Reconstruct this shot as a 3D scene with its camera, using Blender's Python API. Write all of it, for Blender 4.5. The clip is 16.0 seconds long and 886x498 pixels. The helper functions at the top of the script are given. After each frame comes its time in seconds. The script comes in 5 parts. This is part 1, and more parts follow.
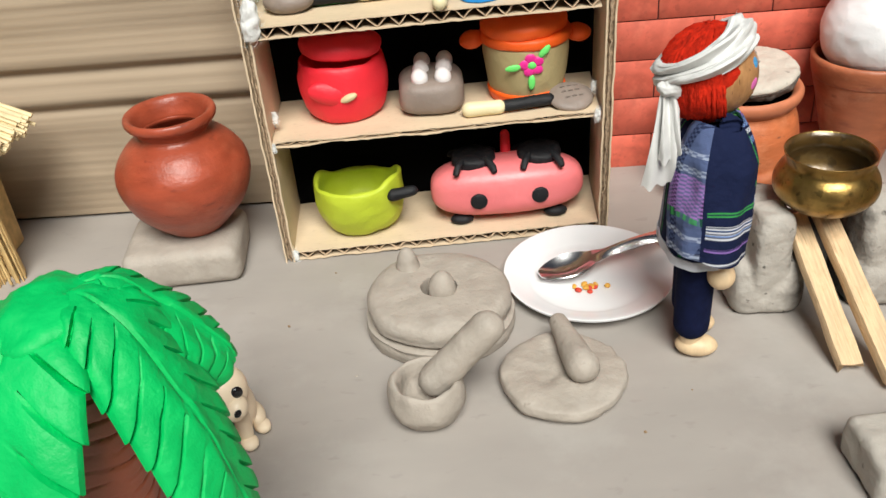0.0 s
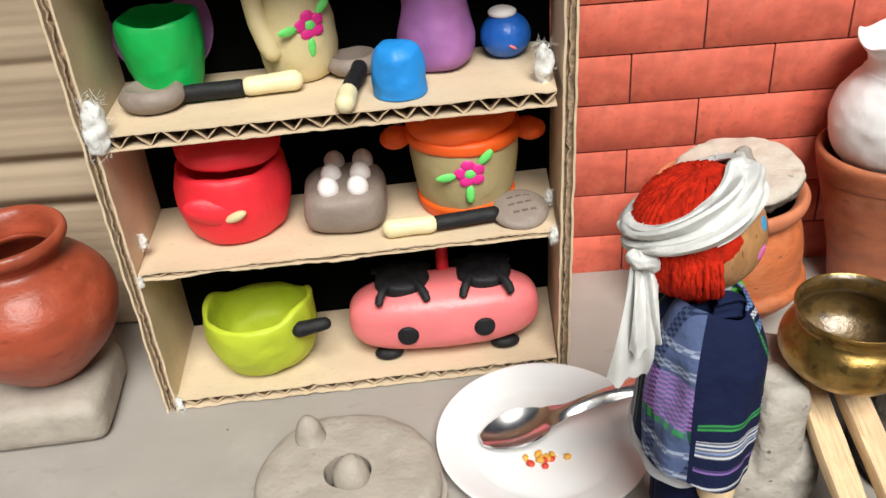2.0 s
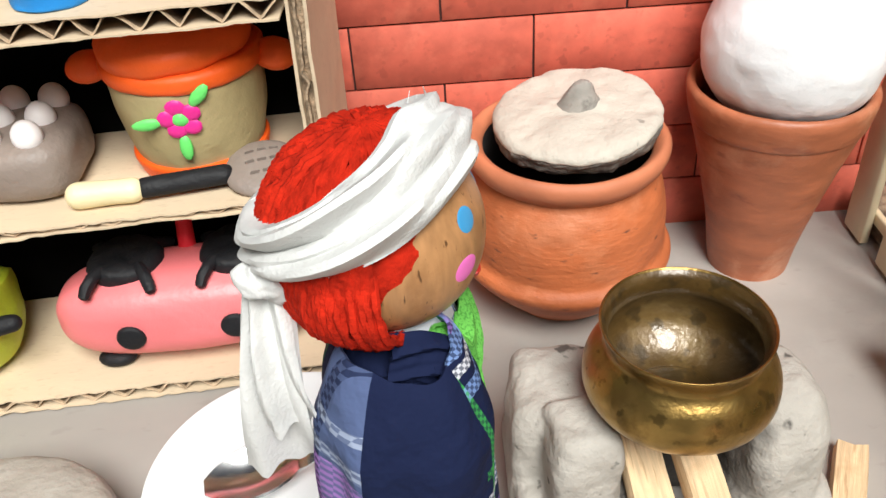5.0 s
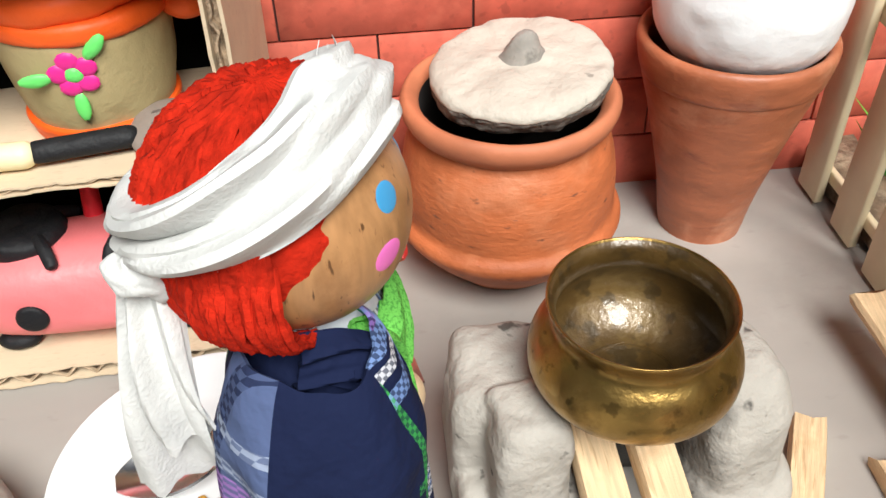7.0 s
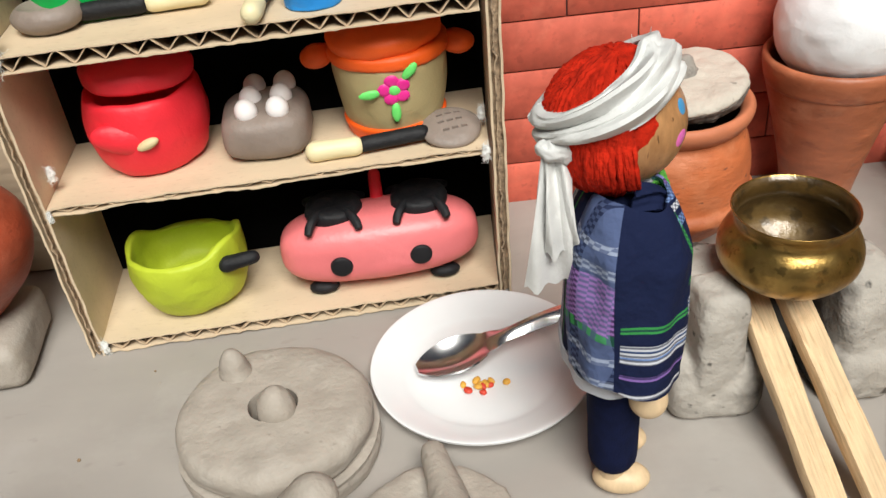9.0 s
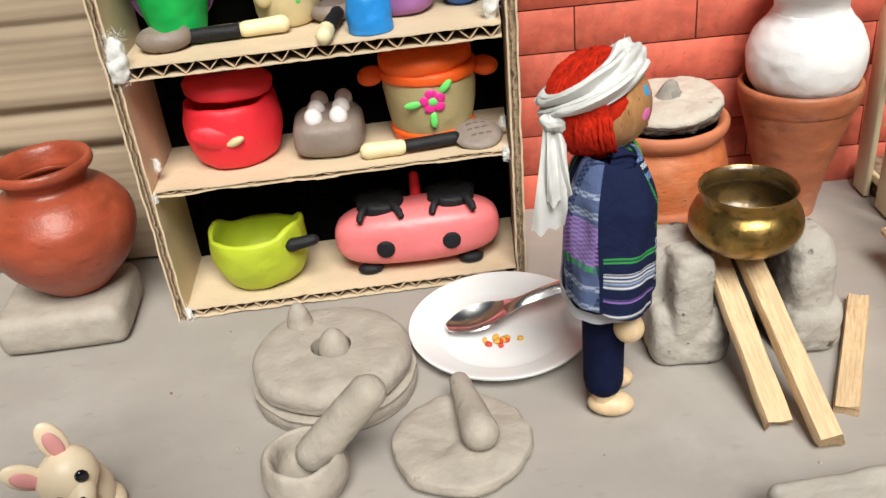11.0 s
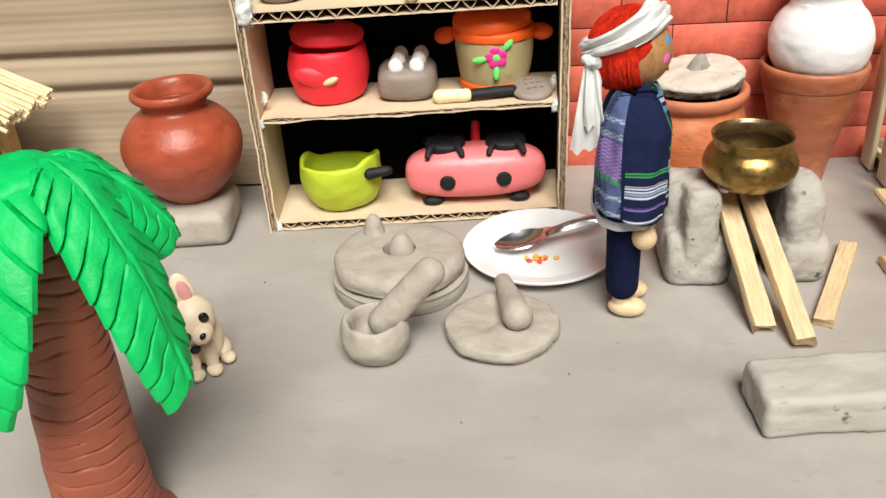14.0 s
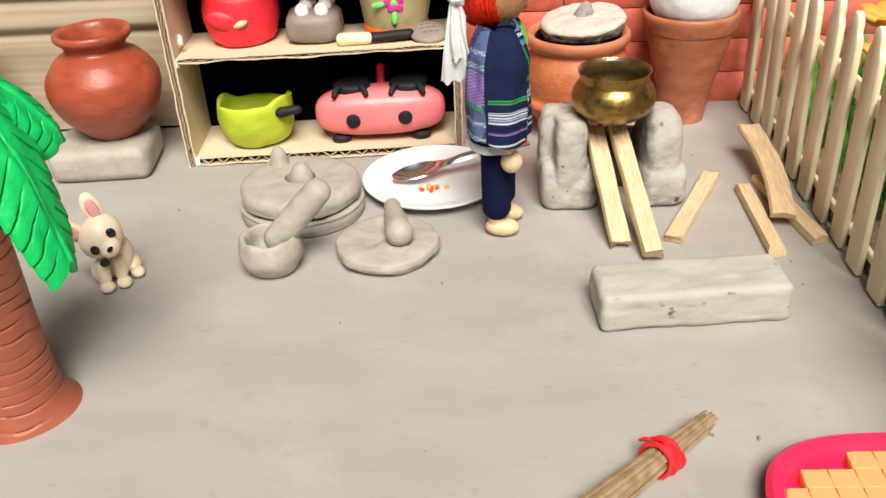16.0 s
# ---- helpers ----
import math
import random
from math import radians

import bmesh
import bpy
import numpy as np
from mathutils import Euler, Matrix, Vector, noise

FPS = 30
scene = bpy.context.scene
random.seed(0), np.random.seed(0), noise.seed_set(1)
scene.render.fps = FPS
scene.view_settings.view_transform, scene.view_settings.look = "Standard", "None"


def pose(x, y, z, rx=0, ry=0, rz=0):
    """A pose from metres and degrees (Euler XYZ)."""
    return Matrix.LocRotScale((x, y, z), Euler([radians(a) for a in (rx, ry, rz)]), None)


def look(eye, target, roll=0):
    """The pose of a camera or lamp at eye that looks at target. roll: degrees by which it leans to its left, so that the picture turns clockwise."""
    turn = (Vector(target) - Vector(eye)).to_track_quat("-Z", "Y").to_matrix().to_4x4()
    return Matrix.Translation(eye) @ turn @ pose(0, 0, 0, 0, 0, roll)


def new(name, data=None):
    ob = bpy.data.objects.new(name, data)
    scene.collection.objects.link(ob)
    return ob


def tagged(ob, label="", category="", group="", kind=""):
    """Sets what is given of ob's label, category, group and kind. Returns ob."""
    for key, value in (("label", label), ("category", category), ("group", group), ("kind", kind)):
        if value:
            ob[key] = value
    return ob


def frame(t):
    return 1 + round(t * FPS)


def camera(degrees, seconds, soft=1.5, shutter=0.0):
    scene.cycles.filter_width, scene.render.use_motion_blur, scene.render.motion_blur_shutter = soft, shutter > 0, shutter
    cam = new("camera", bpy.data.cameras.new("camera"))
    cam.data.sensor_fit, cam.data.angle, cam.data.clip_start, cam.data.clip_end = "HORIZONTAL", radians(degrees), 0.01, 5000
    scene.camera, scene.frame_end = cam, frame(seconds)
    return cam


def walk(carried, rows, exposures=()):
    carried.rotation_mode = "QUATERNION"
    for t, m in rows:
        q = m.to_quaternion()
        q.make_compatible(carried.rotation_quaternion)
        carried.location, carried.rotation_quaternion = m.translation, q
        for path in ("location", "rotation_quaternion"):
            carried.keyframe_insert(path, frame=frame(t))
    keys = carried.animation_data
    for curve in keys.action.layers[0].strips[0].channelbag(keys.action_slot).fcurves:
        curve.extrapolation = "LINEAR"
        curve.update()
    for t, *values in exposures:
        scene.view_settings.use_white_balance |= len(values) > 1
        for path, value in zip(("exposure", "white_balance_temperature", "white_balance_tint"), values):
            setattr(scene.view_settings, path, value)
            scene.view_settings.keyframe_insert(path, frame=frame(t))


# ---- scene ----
cam = camera(53.6, 16.0)
METRES, EYE, TILT, LEAN, TURN = 0.68, 0.26, -33.0, 4.4, 0.0
ROWS = [
    (0.0, 0.0, 0.0, 0.0, 0.0, 0.0, -0.0),
    (0.5, -0.0052, 0.044, 0.0348, -0.44, 0.11, 0.27),
    (0.7, 0.0005, 0.0628, 0.0467, -0.73, 0.86, 0.27),
    (1.0, 0.0091, 0.0909, 0.0645, -1.16, 0.24, 0.28),
    (1.5, 0.0243, 0.1184, 0.0811, -1.38, 0.34, 0.26),
    (2.0, 0.0368, 0.1391, 0.0889, -1.44, 0.35, 0.4),
    (2.5, 0.05, 0.1633, 0.0948, -1.46, -0.0, 0.75),
    (3.0, 0.0587, 0.1899, 0.1032, -1.4, -0.37, 0.67),
    (3.5, 0.0807, 0.2208, 0.1033, -1.65, -1.12, 0.88),
    (4.0, 0.0942, 0.2363, 0.1128, -1.87, -1.87, 1.43),
    (4.2, 0.1084, 0.2491, 0.1111, -2.79, -3.10, 1.17),
    (4.5, 0.1297, 0.2684, 0.1086, -2.42, -2.71, 0.79),
    (5.0, 0.151, 0.2794, 0.1068, -3.38, -4.04, 0.53),
    (7.5, 0.1584, 0.3138, 0.1103, -7.09, -7.09, 1.04),
    (8.0, 0.1276, 0.2738, 0.1025, -5.64, -4.73, 1.34),
    (8.5, 0.0893, 0.2061, 0.0771, -4.07, -3.03, 1.92),
    (9.0, 0.0683, 0.1626, 0.0644, -2.45, -2.04, 2.56),
    (9.5, 0.0608, 0.132, 0.0547, -1.8, -0.66, 2.59),
    (12.0, 0.0618, 0.0133, -0.0151, 1.36, 3.31, -0.45),
    (12.2, 0.0545, 0.0067, -0.0154, 2.20, 3.16, -0.71),
    (12.5, 0.0436, -0.0033, -0.0159, 1.7, 3.58, -1.11),
    (13.0, 0.0388, -0.0209, -0.031, 2.09, 3.57, -1.71),
    (13.5, 0.0495, -0.0389, -0.0399, 2.22, 3.65, -2.13),
    (14.0, 0.0575, -0.0597, -0.0649, 2.16, 3.43, -2.58),
    (14.5, 0.0698, -0.0754, -0.0816, 2.14, 3.07, -3.16),
    (15.0, 0.0903, -0.0878, -0.0911, 1.86, 2.63, -3.38),
    (15.5, 0.1161, -0.099, -0.0886, 1.12, 2.5, -3.06),
    (16.0, 0.128, -0.1205, -0.1026, 0.68, 1.71, -2.4),
]
walk(cam, [(t, pose(0, 0, EYE, TILT, LEAN, TURN) @ pose(METRES * x, METRES * y, METRES * z, 90 + pitch, roll, yaw)) for t, x, y, z, yaw, pitch, roll in ROWS],
     exposures=[(0.0, 0.16, 6250, 6), (2.0, 0.18, 6250, 6), (3.0, 0.06, 6250, 6), (3.5, 0.03, 6250, 6), (4.0, 0.02, 6200, 6), (4.2, -0.06, 6200, 6), (5.0, 0.36, 6100, 6), (7.5, 0.40, 6100, 6), (8.0, 0.32, 6150, 6), (8.5, -0.02, 6250, 6), (9.0, 0.08, 6250, 6), (9.7, 0.0, 6250, 6), (12.0, 0.32, 6350, 6), (14.0, 0.33, 6350, 6), (16.0, 0.46, 6400, 6)])

# ---- world and light ----
world = bpy.data.worlds.new("overcast_sky")
scene.world = world
world.use_nodes = True
wn, wl = world.node_tree.nodes, world.node_tree.links
sky = wn.new("ShaderNodeTexSky")
sky.sky_type = "NISHITA"
sky.sun_disc = False
SUN_EL, SUN_AZ = 53.0, 170.0   # degrees above the floor; turned from +y towards +x
sky.sun_elevation, sky.sun_rotation = radians(SUN_EL), radians(SUN_AZ)
sky.air_density, sky.dust_density, sky.ozone_density = 0.7, 4.0, 0.4
wl.new(sky.outputs["Color"], wn["Background"].inputs["Color"])
wn["Background"].inputs["Strength"].default_value = 0.014
sun = new("sun", bpy.data.lights.new("sun", "SUN"))
sun.data.energy, sun.data.angle, sun.data.color = 4.6, radians(30), (1.0, 0.95, 0.88)
sa, se = radians(SUN_AZ), radians(SUN_EL)
sun.matrix_basis = look((math.sin(sa) * math.cos(se) * 3, math.cos(sa) * math.cos(se) * 3, math.sin(se) * 3), (0, 0, 0))


# ---- materials ----
def mat(name, base, rough=0.6, var=0.12, scale=90.0, bump=0.25, bscale=500.0, depth=0.0004, metal=0.0, stain=None, stain_amount=0.0,
        stain_scale=60.0, spec=0.5, sheen=0.0, stretch=(1, 1, 1), piece=0.0, hand=0.0, speck=None, speck_amount=0.0, speck_scale=420.0, speck_at=0.60):
    m = bpy.data.materials.new(name)
    m.use_nodes = True
    n, l = m.node_tree.nodes, m.node_tree.links
    b = n["Principled BSDF"]
    tc = n.new("ShaderNodeTexCoord")
    mp = n.new("ShaderNodeMapping")
    mp.inputs["Scale"].default_value = stretch
    l.new(tc.outputs["Object"], mp.inputs["Vector"])
    big = n.new("ShaderNodeTexNoise")
    big.inputs["Scale"].default_value, big.inputs["Detail"].default_value = scale, 5
    l.new(mp.outputs[0], big.inputs["Vector"])
    ramp = n.new("ShaderNodeValToRGB")
    ramp.color_ramp.elements[0].position, ramp.color_ramp.elements[1].position = 0.3, 0.72
    ramp.color_ramp.elements[0].color = (*[c * (1 - var) for c in base], 1)
    ramp.color_ramp.elements[1].color = (*[min(1, c * (1 + var)) for c in base], 1)
    l.new(big.outputs["Fac"], ramp.inputs["Fac"])
    out = ramp.outputs["Color"]
    if piece:
        info = n.new("ShaderNodeObjectInfo")
        hsv = n.new("ShaderNodeHueSaturation")
        mr = n.new("ShaderNodeMapRange")
        mr.inputs["To Min"].default_value, mr.inputs["To Max"].default_value = 1 - piece, 1 + piece
        l.new(info.outputs["Random"], mr.inputs["Value"])
        l.new(mr.outputs["Result"], hsv.inputs["Value"])
        l.new(out, hsv.inputs["Color"])
        out = hsv.outputs["Color"]
    if stain:
        sn = n.new("ShaderNodeTexNoise")
        sn.inputs["Scale"].default_value, sn.inputs["Detail"].default_value, sn.inputs["Roughness"].default_value = stain_scale, 8, 0.65
        l.new(tc.outputs["Object"], sn.inputs["Vector"])
        sr = n.new("ShaderNodeValToRGB")
        sr.color_ramp.elements[0].position, sr.color_ramp.elements[1].position = 0.52, 0.68
        sr.color_ramp.elements[1].color = (stain_amount,) * 3 + (1,)
        l.new(sn.outputs["Fac"], sr.inputs["Fac"])
        mix = n.new("ShaderNodeMix")
        mix.data_type = "RGBA"
        l.new(sr.outputs["Color"], mix.inputs["Factor"])
        l.new(out, mix.inputs["A"])
        mix.inputs["B"].default_value = (*stain, 1)
        out = mix.outputs["Result"]
    if speck:
        kn = n.new("ShaderNodeTexNoise")
        kn.inputs["Scale"].default_value, kn.inputs["Detail"].default_value = speck_scale, 3
        l.new(mp.outputs[0], kn.inputs["Vector"])
        kr = n.new("ShaderNodeValToRGB")
        kr.color_ramp.elements[0].position, kr.color_ramp.elements[1].position = speck_at, speck_at + 0.07
        kr.color_ramp.elements[1].color = (speck_amount,) * 3 + (1,)
        l.new(kn.outputs["Fac"], kr.inputs["Fac"])
        kx = n.new("ShaderNodeMix")
        kx.data_type = "RGBA"
        l.new(kr.outputs["Color"], kx.inputs["Factor"])
        l.new(out, kx.inputs["A"])
        kx.inputs["B"].default_value = (*speck, 1)
        out = kx.outputs["Result"]
    l.new(out, b.inputs["Base Color"])
    fine = n.new("ShaderNodeTexNoise")
    fine.inputs["Scale"].default_value, fine.inputs["Detail"].default_value = bscale, 6
    l.new(mp.outputs[0], fine.inputs["Vector"])
    bp = n.new("ShaderNodeBump")
    bp.inputs["Strength"].default_value, bp.inputs["Distance"].default_value = bump, depth
    l.new(fine.outputs["Fac"], bp.inputs["Height"])
    if hand:
        hn = n.new("ShaderNodeTexNoise")
        hn.inputs["Scale"].default_value, hn.inputs["Detail"].default_value, hn.inputs["Roughness"].default_value = 130, 4, 0.6
        l.new(tc.outputs["Object"], hn.inputs["Vector"])
        hb = n.new("ShaderNodeBump")
        hb.inputs["Strength"].default_value, hb.inputs["Distance"].default_value = hand, 0.0022
        l.new(hn.outputs["Fac"], hb.inputs["Height"])
        pn = n.new("ShaderNodeTexVoronoi")
        pn.inputs["Scale"].default_value = 240
        l.new(tc.outputs["Object"], pn.inputs["Vector"])
        pr = n.new("ShaderNodeMapRange")
        pr.inputs["From Min"].default_value, pr.inputs["From Max"].default_value = 0.0, 0.16
        l.new(pn.outputs["Distance"], pr.inputs["Value"])
        pb = n.new("ShaderNodeBump")
        pb.inputs["Strength"].default_value, pb.inputs["Distance"].default_value = hand * 0.5, 0.0006
        l.new(pr.outputs["Result"], pb.inputs["Height"])
        l.new(hb.outputs["Normal"], pb.inputs["Normal"])
        l.new(pb.outputs["Normal"], bp.inputs["Normal"])
    l.new(bp.outputs["Normal"], b.inputs["Normal"])
    rr = n.new("ShaderNodeMapRange")
    rr.inputs["To Min"].default_value, rr.inputs["To Max"].default_value = max(0.02, rough - 0.1), min(1, rough + 0.1)
    l.new(big.outputs["Fac"], rr.inputs["Value"])
    l.new(rr.outputs["Result"], b.inputs["Roughness"])
    b.inputs["Metallic"].default_value = metal
    b.inputs["Specular IOR Level"].default_value = spec
    if sheen:
        b.inputs["Sheen Weight"].default_value = sheen
    return m


M_FLOOR = mat("grey_clay_board", (0.37, 0.338, 0.308), 0.72, 0.09, 22, 0.2, 420, 0.0002, stain=(0.43, 0.40, 0.37), stain_amount=0.85, stain_scale=11, stretch=(0.6, 1.3, 1), speck=(0.29, 0.26, 0.235), speck_amount=0.4, speck_scale=120, speck_at=0.64)
M_SKYBLOCK = mat("sky_block_grey", (0.13, 0.12, 0.11), 0.8, 0.1, 12, 0.3, 90, 0.001)
M_CARD = mat("kraft_cardboard", (0.65, 0.515, 0.355), 0.8, 0.08, 60, 0.3, 700, 0.0003, stain=(0.56, 0.43, 0.285), stain_amount=0.5, stain_scale=30, stretch=(0.35, 1, 1), speck=(0.46, 0.33, 0.21), speck_amount=0.3, speck_scale=700)
M_CARDWALL = mat("corrugated_card_wall", (0.365, 0.283, 0.197), 0.8, 0.10, 40, 0.35, 130, 0.0006, stain=(0.36, 0.275, 0.185), stain_amount=0.4, stain_scale=14, stretch=(0.08, 1, 3))
M_EDGE = mat("torn_card_edge", (0.40, 0.29, 0.19), 0.9, 0.45, 380, 0.9, 900, 0.0008, speck=(0.10, 0.07, 0.045), speck_amount=0.8, speck_scale=330)
# fluting behind the cut edge, with the shade of the hollows in its colour
M_FLUTESHADE = mat("shaded_card_fluting", (0.17, 0.115, 0.07), 0.9, 0.25, 300, 0.5, 700, 0.0003)
M_BLACKCARD = mat("black_paper", (0.004, 0.004, 0.004), 0.95, 0.2, 40, 0.1, 400, 0.0002, spec=0.0)
M_BRICK = mat("red_brick_paint", (0.60, 0.125, 0.078), 0.65, 0.2, 110, 0.25, 520, 0.0003, stain=(0.70, 0.185, 0.115), stain_amount=0.6, stain_scale=85, piece=0.11, speck=(0.42, 0.085, 0.055), speck_amount=0.5, speck_scale=260)
M_JOINT = mat("dark_brick_joint", (0.055, 0.022, 0.018), 0.8, 0.2, 80, 0.2, 300, 0.0002)
M_TERRA = mat("red_terracotta", (0.33, 0.061, 0.027), 0.40, 0.24, 50, 0.35, 260, 0.0004, stain=(0.43, 0.115, 0.06), stain_amount=0.7, stain_scale=26, stretch=(1, 1, 3), hand=0.22, speck=(0.17, 0.03, 0.015), speck_amount=0.6, speck_scale=110, speck_at=0.64)
M_TERRA2 = mat("orange_terracotta", (0.46, 0.126, 0.041), 0.62, 0.22, 50, 0.5, 190, 0.0008, stain=(0.60, 0.23, 0.11), stain_amount=0.55, stain_scale=40, stretch=(1, 1, 3.0), hand=0.3, speck=(0.10, 0.04, 0.025), speck_amount=0.8, speck_scale=150, speck_at=0.66)
M_TERRA3 = mat("dull_pink_terracotta", (0.37, 0.120, 0.055), 0.46, 0.30, 36, 0.35, 150, 0.0007, stain=(0.58, 0.28, 0.165), stain_amount=0.7, stain_scale=34, stretch=(1, 1, 3.0), hand=0.22, speck=(0.22, 0.06, 0.035), speck_amount=0.5, speck_scale=80, speck_at=0.66)
M_BLACKINSIDE = mat("near_black_inside", (0.012, 0.009, 0.008), 0.9, 0.2, 60, 0.1, 300, 0.0002)
M_CLAY = mat("raw_grey_clay", (0.385, 0.34, 0.29), 0.7, 0.1, 90, 0.4, 320, 0.0006, stain=(0.45, 0.41, 0.36), stain_amount=0.6, stain_scale=60, hand=0.5, speck=(0.20, 0.17, 0.14), speck_amount=0.5, speck_scale=170, speck_at=0.69)
M_CLAYSOOTSHADE = mat("sooty_shaded_dry_clay", (0.39, 0.36, 0.32), 0.85, 0.12, 60, 0.7, 300, 0.0010, stain=(0.46, 0.43, 0.39), stain_amount=0.6, stain_scale=45, hand=0.55, speck=(0.05, 0.045, 0.04), speck_amount=0.85, speck_scale=170, speck_at=0.635)


def soot_and_shade_round(m, x, y, inner, outer):
    """Soot and painted shade on the clay round the fire at x, y, fading outwards with a ragged edge."""
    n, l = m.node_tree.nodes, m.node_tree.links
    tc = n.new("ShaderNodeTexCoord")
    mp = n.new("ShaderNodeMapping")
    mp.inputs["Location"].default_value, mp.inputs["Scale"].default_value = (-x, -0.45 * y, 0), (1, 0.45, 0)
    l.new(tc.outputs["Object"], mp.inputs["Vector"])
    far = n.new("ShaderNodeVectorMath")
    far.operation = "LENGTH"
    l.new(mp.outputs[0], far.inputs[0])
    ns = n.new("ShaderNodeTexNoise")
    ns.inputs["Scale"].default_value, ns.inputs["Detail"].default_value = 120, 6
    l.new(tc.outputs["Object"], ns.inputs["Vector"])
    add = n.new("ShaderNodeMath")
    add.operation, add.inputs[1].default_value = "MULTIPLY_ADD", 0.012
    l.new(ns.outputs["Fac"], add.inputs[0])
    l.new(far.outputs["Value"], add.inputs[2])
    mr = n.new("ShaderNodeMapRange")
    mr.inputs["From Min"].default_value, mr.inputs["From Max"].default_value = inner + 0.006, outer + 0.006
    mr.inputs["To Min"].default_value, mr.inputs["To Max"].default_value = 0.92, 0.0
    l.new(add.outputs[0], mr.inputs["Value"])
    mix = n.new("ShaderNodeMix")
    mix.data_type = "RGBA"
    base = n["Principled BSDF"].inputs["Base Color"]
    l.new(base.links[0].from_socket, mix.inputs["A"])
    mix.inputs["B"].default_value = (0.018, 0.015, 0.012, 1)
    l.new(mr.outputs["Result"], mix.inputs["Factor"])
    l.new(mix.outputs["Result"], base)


# darkens the gap under the bowl: part soot, part shade put into colour
soot_and_shade_round(M_CLAYSOOTSHADE, 0.1565, 0.3480, 0.0135, 0.0215)
M_LID = mat("pale_dry_clay", (0.54, 0.49, 0.42), 0.85, 0.08, 50, 0.7, 300, 0.0010, stain=(0.43, 0.39, 0.335), stain_amount=0.6, stain_scale=40, hand=0.45, speck=(0.14, 0.12, 0.10), speck_amount=0.6, speck_scale=200, speck_at=0.70)
M_TERRARIM = mat("pinkish_terracotta_rim", (0.52, 0.175, 0.083), 0.65, 0.2, 50, 0.4, 300, 0.0004, stain=(0.46, 0.13, 0.06), stain_amount=0.5, stain_scale=40, hand=0.12)
M_BLOCK = mat("pale_dry_block_clay", (0.42, 0.39, 0.345), 0.82, 0.06, 50, 0.35, 300, 0.0006, stain=(0.40, 0.37, 0.33), stain_amount=0.5, stain_scale=40, hand=0.3, speck=(0.06, 0.055, 0.05), speck_amount=0.85, speck_scale=120, speck_at=0.665)
M_KNOB = mat("smudged_clay", (0.30, 0.275, 0.245), 0.82, 0.25, 120, 0.5, 420, 0.0006, stain=(0.10, 0.09, 0.08), stain_amount=0.8, stain_scale=130, hand=0.3)
M_DARKEDGE = mat("dark_clay_edge", (0.16, 0.14, 0.12), 0.9, 0.4, 260, 0.9, 420, 0.0012, stain=(0.05, 0.045, 0.04), stain_amount=0.9, stain_scale=160, hand=0.5)
M_BRASS = mat("tarnished_brass", (0.33, 0.21, 0.062), 0.31, 0.4, 90, 0.3, 420, 0.0003, metal=0.9, stain=(0.13, 0.08, 0.03), stain_amount=0.9, stain_scale=48, hand=0.2, speck=(0.09, 0.06, 0.022), speck_amount=0.6, speck_scale=240, speck_at=0.60)
# tarnish-brown inside, toned darker still for the dark surroundings it mirrors
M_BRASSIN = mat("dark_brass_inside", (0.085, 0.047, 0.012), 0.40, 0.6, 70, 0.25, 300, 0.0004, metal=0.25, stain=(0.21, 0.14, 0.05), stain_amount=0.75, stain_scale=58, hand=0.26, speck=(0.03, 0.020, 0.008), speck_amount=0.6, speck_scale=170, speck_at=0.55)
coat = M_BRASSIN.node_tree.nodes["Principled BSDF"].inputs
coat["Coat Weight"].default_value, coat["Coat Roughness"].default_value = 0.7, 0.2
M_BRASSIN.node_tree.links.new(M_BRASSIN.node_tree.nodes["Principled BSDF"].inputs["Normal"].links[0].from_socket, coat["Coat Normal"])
M_FLUTEEDGE = mat("cut_fluting_edge", (0.56, 0.42, 0.28), 0.9, 0.3, 300, 0.5, 700, 0.0003)
M_PINKSTEEL = mat("reflection_tinted_steel", (0.62, 0.47, 0.45), 0.3, 0.25, 200, 0.1, 400, 0.0002, metal=1.0, stain=(0.30, 0.16, 0.14), stain_amount=0.6, stain_scale=150)
M_STEEL = mat("polished_steel", (0.80, 0.80, 0.80), 0.24, 0.06, 80, 0.05, 300, 0.0001, metal=1.0)
M_CERAMIC = mat("white_glazed_ceramic", (0.80, 0.81, 0.82), 0.14, 0.02, 60, 0.03, 200, 0.0001)
M_WHITECLAY = mat("white_air_clay", (0.80, 0.80, 0.81), 0.5, 0.05, 60, 0.2, 130, 0.0010, hand=0.16)
M_WOOD = mat("pale_split_wood", (0.68, 0.49, 0.29), 0.7, 0.22, 120, 0.6, 380, 0.0005, stretch=(8, 0.5, 8), stain=(0.50, 0.30, 0.15), stain_amount=0.5, stain_scale=70, speck=(0.36, 0.20, 0.09), speck_amount=0.5, speck_scale=110)
M_STRAW = mat("dry_straw", (0.63, 0.44, 0.19), 0.7, 0.25, 140, 0.3, 500, 0.0003)
M_STRAWPALE = mat("pale_straw", (0.76, 0.62, 0.36), 0.65, 0.2, 140, 0.3, 500, 0.0003)
M_TWIG = mat("brown_grass_stems", (0.30, 0.20, 0.11), 0.8, 0.35, 200, 0.4, 500, 0.0003)
M_REDBAND = mat("red_rubber_band", (0.70, 0.02, 0.03), 0.45, 0.08, 200, 0.1, 500, 0.0002)
M_CREAM = mat("cream_plastic", (0.85, 0.74, 0.51), 0.36, 0.06, 60, 0.12, 200, 0.0003)
M_BARK = mat("woven_bark_mulch", (0.20, 0.14, 0.09), 0.9, 0.5, 160, 0.8, 300, 0.002, stain=(0.42, 0.33, 0.23), stain_amount=0.8, stain_scale=130)
M_GRASS = mat("plastic_grass", (0.12, 0.36, 0.045), 0.5, 0.4, 120, 0.1, 400, 0.0002)
